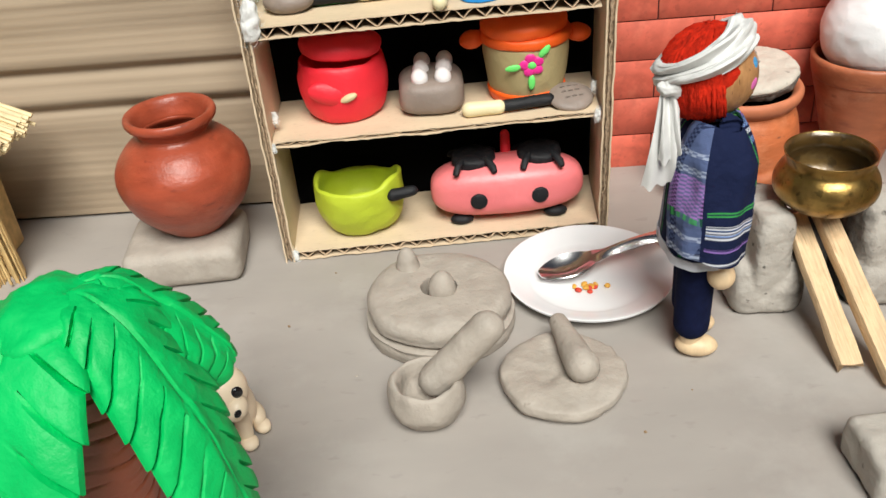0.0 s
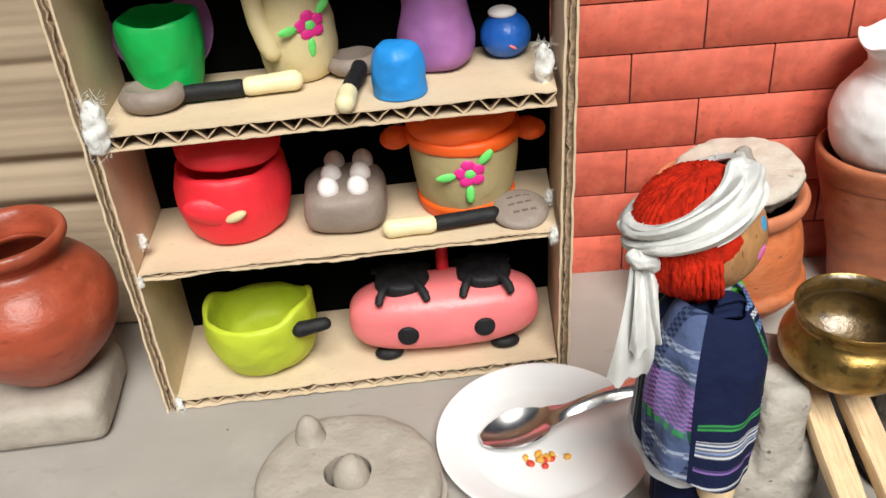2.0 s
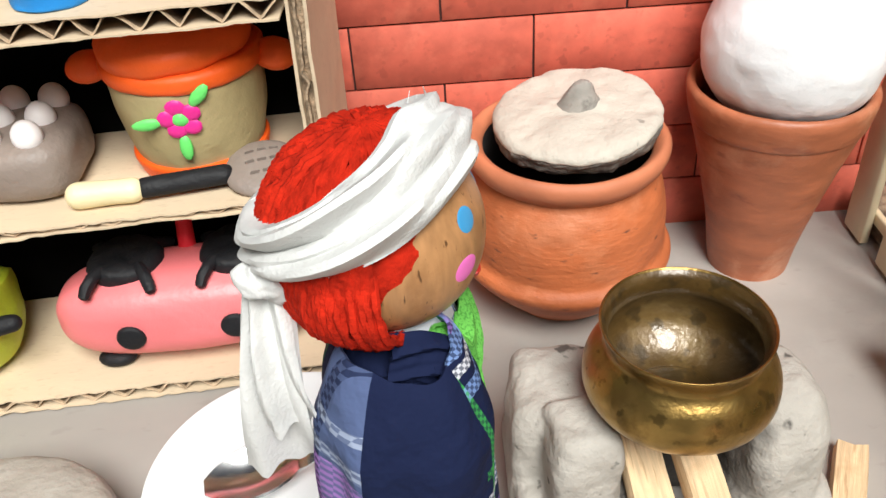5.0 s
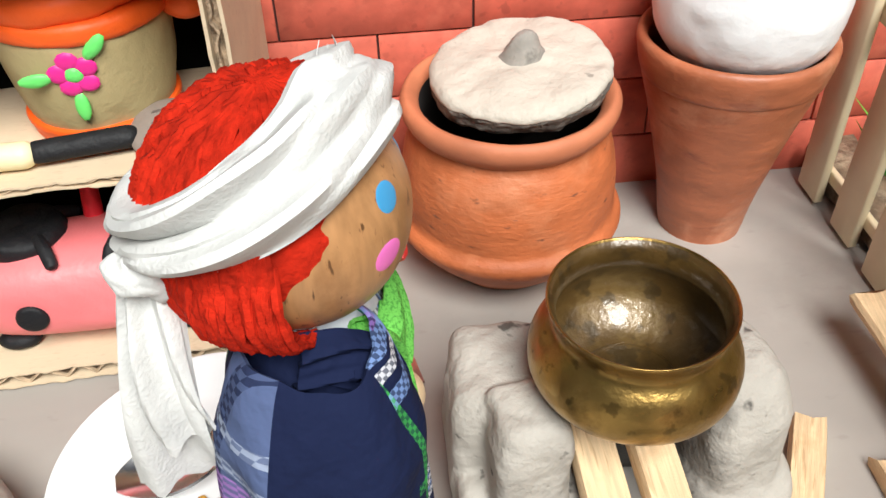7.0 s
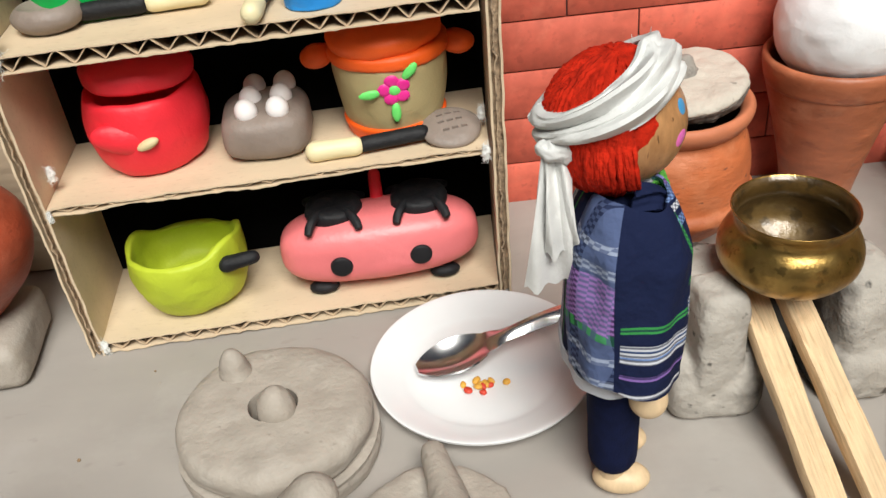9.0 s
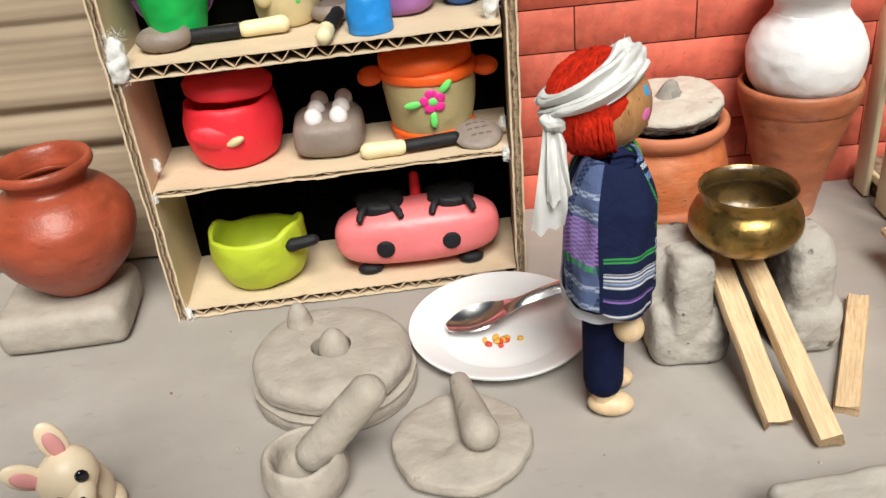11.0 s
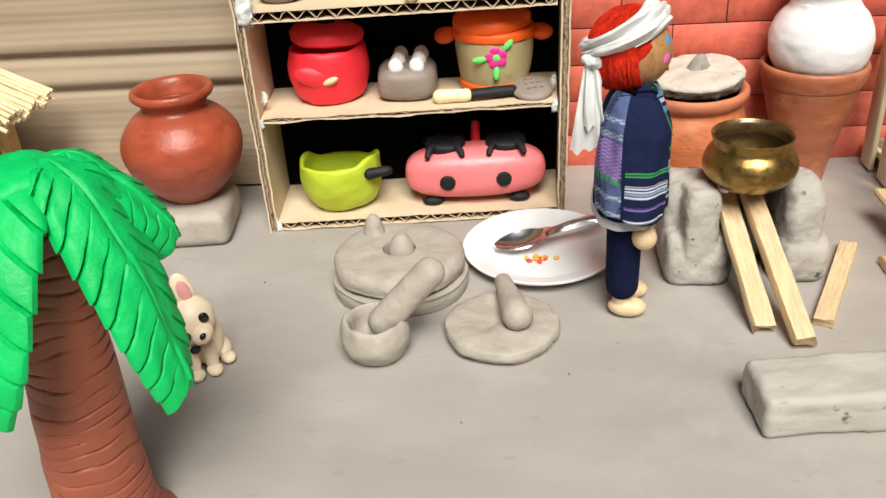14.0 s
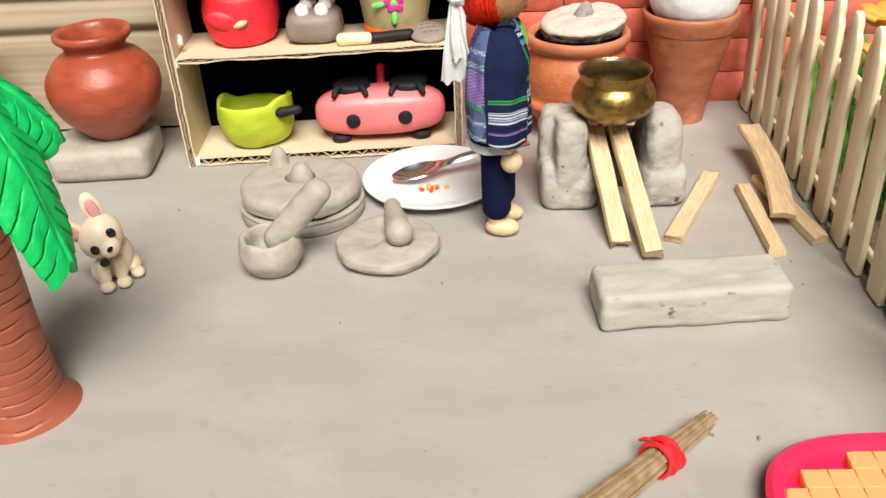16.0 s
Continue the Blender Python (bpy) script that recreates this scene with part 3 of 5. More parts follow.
def side_panel(parent, m, depth, height, thick, seed):
    """Upright corrugated board: a crumpled core between two liners. Origin at its lower front corner."""
    core_rows = []
    n = 80
    for i in range(n + 1):
        z = 0.001 + (height - 0.002) * i / n
        core_rows.append([(thick * (0.5 + 0.30 * noise.noise(Vector((z * 320, seed, 4))) * (k < 2)) + 0.0004 * noise.noise(Vector((z * 90, seed, 8))), 0.0004 + k * (depth - 0.001) / 3 + (0.0008 * noise.noise(Vector((z * 230, seed, 2))) if k == 0 else 0), z) for k in range(4)])
    core = part("side_panel", joined([moved(rbox(thick - 0.0016, depth - 0.004, height - 0.002, 0), pose(thick / 2, depth / 2 + 0.001, 0.001)), sheet(core_rows, 0.0006)]), M_EDGE, parent, m=m)
    for k, (x0, x1) in enumerate(((0, 0.0009), (thick - 0.0009, thick))):
        bm = bmesh.new()
        grid = []
        for i in range(n + 1):
            z = height * i / n
            y = 0.0008 * noise.noise(Vector((z * 200, seed + k * 5, 0))) + 0.0008 * noise.noise(Vector((z * 50, seed, k)))
            w = 0.0006 * noise.noise(Vector((z * 90, seed, k + 3)))
            grid.append([bm.verts.new((x0 + w, y, z)), bm.verts.new((x1 + w, y, z)), bm.verts.new((x1, depth, z)), bm.verts.new((x0, depth, z))])
        for a, b in zip(grid, grid[1:]):
            for j in range(4):
                q = (j + 1) % 4
                bm.faces.new((a[j], a[q], b[q], b[j]))
        bm.faces.new(grid[0][::-1])
        bm.faces.new(grid[-1])
        part("liner", bm, M_CARD, core, "brown paper liner")


def tuft(seed, size):
    """Wispy cotton stuck in glue."""
    rnd = random.Random(seed)
    pieces = [(blob(size * 0.36, size * 0.28, size * 0.80, size * 0.14, size * 0.4, seed, sub=4), 0)]
    for k in range(170):
        a, h = rnd.uniform(0, 6.28), rnd.uniform(-0.9, 0.9) * size
        p = Vector((math.cos(a) * size * 0.25, math.sin(a) * size * 0.2, h))
        pts = [p]
        d = Vector((rnd.uniform(-1, 1), rnd.uniform(-1, 0.4), rnd.uniform(-1, 1))).normalized()
        for j in range(4):
            d = (d + Vector((rnd.uniform(-0.7, 0.7), rnd.uniform(-0.7, 0.7), rnd.uniform(-0.7, 0.7)))).normalized()
            pts.append(pts[-1] + d * size * 0.10)
        pieces.append((tube(pts, [0.00008, 0.00007, 0.00006, 0.00005, 0.00003], 4), 0))
    return joined(pieces)


# shelf unit, its front turned a little from the wall
SHELF_W, SHELF_D, SHELF_H = 0.177, 0.056, 0.205
SHELF = pose(-0.1060, 0.3975, 0, 0, 0, 4.0)
TOP_Z, MID_Z, LOW_Z = 0.1310, 0.0715, 0.0062
shelf = thing("shelf_unit", SHELF, "open handmade shelf of brown corrugated cardboard with a black back", "shelf")
side_panel(shelf, pose(0, 0, 0), SHELF_D, SHELF_H, 0.0052, 1)
side_panel(shelf, pose(SHELF_W - 0.0052, 0, 0, 0, 0.8, -6.5), SHELF_D, SHELF_H, 0.0052, 2)
INNER = SHELF_W - 0.0104
for k, (z, thick, pitch, crush) in enumerate(((LOW_Z, 0.0052, 0.0098, 0.0007), (MID_Z, 0.0028, 0.0094, 0.0014), (TOP_Z, 0.0062, 0.0103, 0.0003), (SHELF_H - 0.004, 0.0058, 0.0100, 0.0002))):
    part("shelf_board", shelf_board(INNER - 0.0004, SHELF_D - 0.003, thick, pitch, 11 + k, crush, 0.0060), [M_CARD, M_FLUTESHADE, M_FLUTEEDGE], shelf, m=pose(0.0054, 0.0004, z))
part("back_panel", rbox(SHELF_W - 0.0010, 0.002, SHELF_H - 0.004, 0.0003), M_BLACKCARD, shelf, "matt black back sheet", m=pose(SHELF_W / 2 + 0.0030, SHELF_D - 0.0015, 0.002))
for k, (x, y, z, s) in enumerate(((0.0066, 0.001, 0.1345, 0.0130), (SHELF_W - 0.0085, 0.010, 0.138, 0.0095), (SHELF_W - 0.0068, 0.000, 0.070, 0.0042), (0.0062, 0.0005, 0.004, 0.0042),
                                 (SHELF_W - 0.0055, 0.016, 0.078, 0.004), (0.0075, 0.012, 0.080, 0.004), (0.0062, -0.0005, 0.069, 0.0026))):
    part("glue_tuft", tuft(30 + k, s), M_COTTON, shelf, "frayed white cotton set in glue", m=pose(x, y, z))


# ---- on the shelf ----
def flower(parent, x, y, z, turn, s=1.0):
    """Five magenta petals, a green heart and three leaves, pressed flat on the pot's front."""
    base = Matrix.Translation((x, y, z)) @ Matrix.Rotation(radians(turn), 4, "Z") @ Matrix.Rotation(radians(90), 4, "X")
    for k in range(5):
        a = radians(90 + 72 * k + 12)
        part("petal", moved(blob(0.0029 * s, 0.0026 * s, 0.0007, 0.0002, 0.003, k, sub=2), Matrix.Translation((math.cos(a) * 0.0036 * s, math.sin(a) * 0.0036 * s, 0))), M_MAGENTA, parent, m=base)
    part("flower_heart", blob(0.0024 * s, 0.0021 * s, 0.0012, 0.0002, 0.003, 9, sub=3), M_MINT, parent, m=base)
    for a in (185, 48, 268):
        r = radians(a)
        part("leaf", moved(blob(0.0042 * s, 0.0019 * s, 0.0009, 0.0002, 0.003, a, sub=2), Matrix.Translation((math.cos(r) * 0.0095 * s, math.sin(r) * 0.0090 * s, 0)) @ Matrix.Rotation(r, 4, "Z")), M_MINT, parent, m=base)


def red_pot():
    p = thing("cooking_pot", pose(-0.0655, 0.4335, MID_Z), "red clay cooking pot with a loose lid on the middle shelf", "pot")
    part("body", lathe(curve_profile([(0, 0.0005), (0.014, 0.0), (0.0200, 0.003), (0.0230, 0.012), (0.0236, 0.021), (0.0222, 0.0295), (0.0195, 0.0308), (0.016, 0.028), (0.014, 0.02), (0, 0.018)], 4), amp=0.0012, size=0.014, seed=3), M_RED, p)
    part("lid", lathe(curve_profile([(0, 0), (0.018, 0.0005), (0.0212, 0.004), (0.0200, 0.0085), (0.012, 0.0115), (0, 0.012)], 4), amp=0.001, size=0.014, seed=4), M_RED, p, m=pose(0.0005, 0.0015, 0.0315, -4, 4, 0))
    part("knob", blob(0.0055, 0.0055, 0.0035, sub=3), M_BLACK, p, "black knob", m=pose(0.001, 0.001, 0.0445))
    part("spout_leaf", moved(blob(0.0115, 0.0036, 0.0058, 0.0003, 0.01, 5), Matrix.Rotation(radians(16), 4, "Y")), M_RED, p, m=pose(-0.0045, -0.0210, 0.0185, 0, 0, 8))
    part("spout_tip", moved(blob(0.0046, 0.0020, 0.0019, 0.0002, 0.01, 6), Matrix.Rotation(radians(-22), 4, "Y")), M_BEIGE, p, "beige tip", m=pose(0.0048, -0.0232, 0.0165))


red_pot()


def egg_tray():
    p = thing("egg_tray", pose(-0.0200, 0.4330, MID_Z), "grey clay tray holding two rows of white eggs", "egg tray")
    part("tray", moved(blob(0.0170, 0.0185, 0.0098, 0.0007, 0.012, 7, power=3.8), pose(0, 0, 0.0093)), M_GREY, p)
    for i in range(3):
        for x in (-0.0052, 0.0068):
            e = blob(0.0044, 0.0044, 0.0050, 0.0002, 0.01, i, sub=3)
            part("egg", e, M_EGG, p, m=pose(x + 0.0004 * i, -0.0105 + 0.0115 * i, 0.0195))


egg_tray()


def flower_pot():
    p = thing("cooking_pot", pose(0.0305, 0.4410, MID_Z), "khaki clay pot with orange rims, lid, handles and a pink flower", "pot")
    part("body", lathe(curve_profile([(0, 0.001), (0.015, 0.0), (0.0186, 0.003), (0.0212, 0.014), (0.0224, 0.026), (0.0218, 0.032), (0.017, 0.032), (0, 0.030)], 4), amp=0.0006, size=0.014, seed=8), M_KHAKI, p)
    part("foot_rim", lathe(curve_profile([(0.012, 0.0), (0.0188, 0.0), (0.0202, 0.0028), (0.0206, 0.0058), (0.016, 0.0062)], 4), amp=0.0003, size=0.02, seed=9), M_ORANGE, p, "orange rim")
    part("collar", lathe(curve_profile([(0.016, 0.0305), (0.0222, 0.0305), (0.0236, 0.0332), (0.0225, 0.0360), (0.016, 0.0365)], 4), amp=0.0006, size=0.012, seed=10), M_ORANGE, p, "orange rim")
    lid = part("lid", lathe(curve_profile([(0, 0), (0.019, 0.0), (0.0222, 0.0035), (0.0205, 0.0078), (0.012, 0.0105), (0, 0.011)], 4), amp=0.001, size=0.013, seed=11), M_ORANGE, p, "orange lid", m=pose(-0.0008, -0.0005, 0.0362, 4, -3, 0))
    part("knob", blob(0.0055, 0.0055, 0.0035, sub=3), M_BLACK, lid, "black knob", m=pose(0, 0, 0.0118))
    for x, t in ((-0.0275, -10), (0.0270, 10)):
        part("handle", blob(0.0068, 0.0062, 0.0048, 0.0005, 0.01, 12, sub=3), M_ORANGE, p, "orange handle", m=pose(x, -0.001, 0.0315, 0, t, 0))
    flower(p, 0.0015, -0.0226, 0.0235, 3)


flower_pot()


def utensil(name, m, label, handle, shaft, head):
    p = thing(name, m, label, "utensil")
    part("handle", handle, M_IVORY, p, "ivory handle")
    part("shaft", shaft, M_BLACK, p, "black shaft")
    part("head", head, M_GREY, p, "grey head")
    return p


def slotted_head():
    bm = blob(0.0118, 0.0108, 0.0036, 0.0003, 0.01, 13, sub=7)
    for v in bm.verts:
        if v.co.z > 0.001:
            for sx in (-0.0036, 0, 0.0036):
                for sy, sh in ((-0.0034, 0.0004), (0.0008, -0.0004), (0.0048, 0.0002)):
                    k = min(1, max(0, (0.0013 - abs(v.co.x - sx - sh)) / 0.0003)) * min(1, max(0, (0.00052 - abs(v.co.y - sy)) / 0.00022))
                    v.co.z -= 0.0016 * k
    return bm


utensil("spatula", pose(-0.0045, 0.4140, MID_Z + 0.0040, 0, 0, 2), "slotted spatula of grey, black and ivory clay", capsule((0, 0, 0), (0.0225, 0.0005, 0), 0.0040, 0.0037, amp=0.0003, seed=1),
        capsule((0.0195, 0.0004, 0), (0.048, 0.0035, 0.0008), 0.0031, 0.0031, flat=0.8), moved(slotted_head(), pose(0.0565, 0.0055, 0.0000, 18, 0, 12)))


def ladle_head(r, seed):
    bm = blob(r * 1.12, r * 0.98, r * 0.56, 0.0003, 0.01, seed, sub=5)
    for v in bm.verts:
        q = math.hypot(v.co.x / (r * 1.12), v.co.y / (r * 0.98))
        if v.co.z > 0 and q < 0.75:
            v.co.z -= r * 0.5 * (1 - (q / 0.75) ** 2)
    return bm


utensil("ladle", pose(-0.0845, 0.4215, TOP_Z + 0.0052, 0, 0, 2), "ladle of grey, black and ivory clay", capsule((0.0325, 0.003, -0.001), (0.0560, 0.0045, -0.0005), 0.0036, 0.0040, amp=0.0003, seed=2),
        capsule((0.009, 0.001, -0.001), (0.0350, 0.0032, -0.001), 0.0031, 0.0033, amp=0.0003, seed=3), ladle_head(0.0112, 14))
utensil("ladle", pose(-0.0125, 0.4200, TOP_Z + 0.0042, 0, 0, 0), "short ladle with its ivory handle over the shelf edge", capsule((0.0010, -0.0200, -0.0005), (0.0020, -0.0040, -0.0002), 0.0036, 0.0036, amp=0.0003, seed=4),
        tube([(0.0020, -0.0060, 0), (0.0035, 0.002, 0.001), (0.0050, 0.0085, 0.0015), (0.0048, 0.014, 0.001)], 0.0032, 14), moved(ladle_head(0.0098, 15), pose(0.002, 0.0225, 0.0005, 0, 0, 20)))


def green_pot():
    p = thing("tumbler", pose(-0.0812, 0.4370, TOP_Z) @ Matrix.Diagonal((0.94, 0.94, 1.04, 1)), "open green clay tumbler on the top shelf", "tumbler")
    part("body", lathe(curve_profile([(0, 0.001), (0.009, 0.0), (0.0125, 0.002), (0.0150, 0.011), (0.0168, 0.021), (0.0165, 0.0275), (0.0155, 0.0295), (0.0140, 0.0285), (0.0135, 0.02), (0.011, 0.008), (0, 0.006)], 4), amp=0.001, size=0.012, seed=16), M_GREEN, p)


green_pot()
solo("plate", lathe(curve_profile([(0, -0.001), (0.016, -0.001), (0.0203, 0.001), (0.0205, 0.003), (0.016, 0.0015), (0, 0.0015)], 4), amp=0.0003, seed=17), M_PURPLE, pose(-0.0850, 0.4530, TOP_Z + 0.0215, 80, 0, 0), "dark mauve clay dish standing behind a green tumbler", "plate")


def jug():
    p = thing("jug", pose(-0.0315, 0.4465, TOP_Z), "beige clay jug with a curled handle and a pink flower", "jug")
    part("body", lathe(curve_profile([(0, 0.0005), (0.010, 0.0), (0.0138, 0.003), (0.0155, 0.012), (0.0150, 0.022), (0.0125, 0.032), (0.0105, 0.041), (0.0118, 0.049), (0.0108, 0.049), (0.0092, 0.041), (0, 0.036)], 4), amp=0.0008, size=0.013, seed=18), M_BEIGE, p)
    part("handle", tube([(-0.0080, -0.004, 0.044), (-0.0120, -0.007, 0.042), (-0.0135, -0.009, 0.034), (-0.0118, -0.0110, 0.025), (-0.0090, -0.0130, 0.017), (-0.0074, -0.0138, 0.0138), (-0.0066, -0.0140, 0.0122), (-0.0062, -0.0141, 0.0113)], [0.0028, 0.0036, 0.0038, 0.0041, 0.0043, 0.0040, 0.0028, 0.0006], 16), M_BEIGE, p)
    flower(p, 0.0075, -0.0133, 0.0235, 28, 0.95)


jug()
solo("vase", lathe(curve_profile([(0, 0.0005), (0.009, 0.0), (0.0138, 0.003), (0.0150, 0.010), (0.0140, 0.017), (0.0125, 0.024), (0.0132, 0.032), (0.0155, 0.040), (0.0165, 0.045), (0.0150, 0.045), (0.012, 0.036), (0, 0.030)], 4), amp=0.0009, size=0.01, seed=19), M_PURPLE,
     pose(0.0225, 0.4460, TOP_Z), "mauve clay vase with a narrow waist on the top shelf", "vase")
solo("cup", lathe(curve_profile([(0, 0.0), (0.0088, 0.0), (0.0099, 0.0022), (0.0099, 0.0090), (0.0088, 0.0155), (0.0058, 0.0188), (0, 0.0198)], 5), amp=0.0006, size=0.007, seed=20), M_BLUE, pose(0.0080, 0.4190, TOP_Z), "bright blue clay cup turned upside down", "cup")


def blue_pot():
    p = thing("jar", pose(0.0500, 0.4500, TOP_Z), "small deep blue clay jar with a white lid", "jar")
    part("body", moved(blob(0.0101, 0.0101, 0.0090, 0.0003, 0.01, 21), pose(0, 0, 0.0086)), M_BLUE2, p)
    part("lid", blob(0.0056, 0.0056, 0.0022, 0.0002, 0.01, 22, sub=3), M_EGG, p, "white lid", m=pose(-0.001, 0, 0.0176))
    part("leaf", blob(0.0018, 0.0006, 0.0006, sub=2), M_PINK, p, "pink dab", m=pose(0.002, -0.0098, 0.0065, 0, 30, 0))


blue_pot()


def saucepan():
    p = thing("saucepan", pose(-0.0645, 0.4265, LOW_Z) @ Matrix.Diagonal((1, 1, 0.93, 1)), "lime green clay saucepan with a stubby black handle", "saucepan")
    bm = lathe(curve_profile([(0, 0.0005), (0.0125, 0.0), (0.0195, 0.0035), (0.0236, 0.012), (0.0246, 0.021), (0.0242, 0.0310), (0.0236, 0.0330), (0.0218, 0.0325), (0.0212, 0.022), (0.017, 0.008), (0, 0.006)], 5), seg=80, amp=0.0011, size=0.016, seed=23)
    for v in bm.verts:
        if v.co.z > 0.018:
            a = math.atan2(v.co.y, v.co.x)
            d = (a + math.pi / 2 + math.pi) % (2 * math.pi) - math.pi
            low = 1 / (1 + math.exp((abs(d + 0.05) - 0.70) / 0.06))
            v.co.z += (-0.0016 * low + 0.0026 * math.exp(-((d - 1.10) / 0.35) ** 2) - 0.0038 * math.exp(-((d + 1.20) / 0.45) ** 2) - 0.0085 / (1 + math.exp((2.15 - abs(d)) / 0.14))) * (v.co.z - 0.018) / 0.015
    part("body", bm, M_LIME, p)
    part("handle", capsule((0.0165, -0.0170, 0.0262), (0.0335, -0.0150, 0.0285), 0.0037, 0.0030, amp=0.0002, seed=24), M_BLACK, p, "black handle")


saucepan()


def gas_stove():
    p = thing("toy_stove", pose(0.0170, 0.4270, LOW_Z, 0, 0, 3), "pink clay two-burner cooker with black knobs and burners", "stove")
    part("body", moved(blob(0.0420, 0.0165, 0.0150, 0.0005, 0.03, 25, power=2.9, sub=5), pose(0, 0, 0.0185)), M_PINK, p)
    for x, z in ((-0.0165, 0.0172), (0.0165, 0.0180)):
        part("knob", moved(lathe(curve_profile([(0, 0.0018), (0.0036, 0.0016), (0.0046, 0.0006), (0.0046, -0.002)], 3), seg=24), pose(0, 0, 0, 90, 0, 0)), M_BLACK, p, "black knob", m=pose(x, -0.0158, z))
    for x in (-0.0175, 0.0185):
        burner = part("burner", lathe(curve_profile([(0, 0.0066), (0.007, 0.0068), (0.0106, 0.0060), (0.0120, 0.0036), (0.0112, -0.002)], 4), seg=32, amp=0.0008, size=0.006, seed=26), M_BLACK, p, "black burner", m=pose(x, 0.0035, 0.0305))
        for side in (-1, 1):
            part("burner_leg", tube([(side * 0.0060, -0.0070, 0.0056), (side * 0.0080, -0.0112, 0.0054), (side * 0.0096, -0.0146, 0.0040), (side * 0.0104, -0.0164, 0.0022), (side * 0.0106, -0.0168, 0.0016)], [0.0018, 0.0020, 0.0020, 0.0017, 0.0008], 8, amp=0.0003, size=0.004, seed=27), M_BLACK, burner)
            part("burner_leg", capsule((side * 0.0070, 0.0060, 0.0050), (side * 0.0130, 0.0125, 0.0), 0.0020, 0.0018, 4, 8), M_BLACK, burner)
    part("gas_pipe", capsule((0.001, 0.0090, 0.0270), (0.0015, 0.0140, 0.0440), 0.0030, 0.0026, 6, 12), M_RED, p, "red pipe")
    for x in (-0.026, 0.026):
        for y in (-0.008, 0.008):
            part("foot", moved(blob(0.0065, 0.0040, 0.0030, sub=3), pose(0, 0, 0.0028)), M_BLACK, p, m=pose(x, y, 0))


gas_stove()


# ---- along the wall ----
def water_pot():
    p = thing("clay_pot", pose(-0.1522, 0.4090, 0.0208) @ Matrix.Diagonal((0.945, 0.945, 0.97, 1)), "glossy red terracotta water pot with a wide rim", "pot")
    part("body", lathe(curve_profile([(0, 0.0), (0.0120, 0.0), (0.0205, 0.006), (0.0312, 0.018), (0.0364, 0.0315), (0.0352, 0.0425), (0.0278, 0.0525), (0.0203, 0.0575), (0.0190, 0.0598), (0.0172, 0.0598), (0.0180, 0.0570), (0.026, 0.05), (0.032, 0.035), (0.024, 0.016), (0, 0.006)], 5), seg=72, amp=0.0005, size=0.03, seed=31), M_TERRA, p)
    part("rim", lathe(curve_profile([(0.0172, 0.0590), (0.0190, 0.0595), (0.0208, 0.0630), (0.0242, 0.0658), (0.0248, 0.0686), (0.0232, 0.0704), (0.0200, 0.0685), (0.0174, 0.0615), (0.0172, 0.0590)], 5), seg=72, amp=0.0004, size=0.02, seed=38), M_TERRA, p)


solo("clay_block", rbox(0.062, 0.048, 0.0214, 0.006, 0.0009, 0.02, 32, cuts=3, seg=4), M_CLAY, pose(-0.1585, 0.4025, 0, 0, 0, 4), "rounded grey clay block under a water pot", "block")
water_pot()


def lidded_pot():
    p = thing("clay_pot", pose(0.1455, 0.4465, 0), "orange terracotta pot with a ridge, under a clay lid", "pot")
    part("body", lathe(curve_profile([(0, 0.0), (0.0170, 0.0), (0.0212, 0.0030), (0.0290, 0.0110), (0.0350, 0.0185), (0.0370, 0.0222), (0.0366, 0.0246), (0.0346, 0.0270), (0.0343, 0.0310), (0.0342, 0.0390), (0.0326, 0.0480), (0.0296, 0.0545), (0.0292, 0.0570), (0.0280, 0.0560)], 5), seg=72, amp=0.0005, size=0.03, seed=33), M_TERRA2, p)
    part("rim", lathe(curve_profile([(0.0278, 0.0560), (0.0298, 0.0562), (0.0328, 0.0600), (0.0333, 0.0638), (0.0312, 0.0658), (0.0278, 0.0630), (0.0274, 0.0590)], 5), seg=72, amp=0.0004, size=0.02, seed=39), M_TERRARIM, p, "paler rim")
    part("inside", lathe(curve_profile([(0.0276, 0.0625), (0.0270, 0.055), (0.029, 0.035), (0.02, 0.01), (0, 0.008)], 4)), M_BLACKINSIDE, p, "near-black inside")


lidded_pot()


def pot_lid():
    p = thing("pot_lid", pose(0.1492, 0.4470, 0.0612, 3, -5, 0), "flat pale clay lid with a pinched knob and dark edge", "lid")
    part("disc", lathe(curve_profile([(0, 0.010), (0.0200, 0.0100), (0.0252, 0.0094), (0.0272, 0.0102), (0.0262, 0.0124), (0.0225, 0.0136), (0.010, 0.0142), (0, 0.0144)], 6), seg=120, amp=0.0013, size=0.010, seed=34), M_LID, p)
    # lower edge and underside, darker than the disc above
    part("dark_edge", rough_up(lathe(curve_profile([(0, 0.0030), (0.0215, 0.0032), (0.0252, 0.0048), (0.0264, 0.0074), (0.0268, 0.0098), (0.0240, 0.0104), (0, 0.0104)], 6), seg=120, amp=0.0013, size=0.010, seed=34), 0.0005, 0.0025, 5), M_DARKEDGE, p, "dark crumbly edge")
    knob = rough_up(lathe(curve_profile([(0.0092, -0.0012), (0.0064, 0.0012), (0.0046, 0.0046), (0.0026, 0.0078), (0, 0.0086)], 4), seg=32), 0.0008, 0.005, 35)
    for v in knob.verts:
        v.co.x += v.co.z * 0.15
        v.co.y *= 0.8
    part("knob", knob, M_KNOB, p, "smudged pinched knob", m=pose(0.0010, 0.001, 0.0138))


pot_lid()


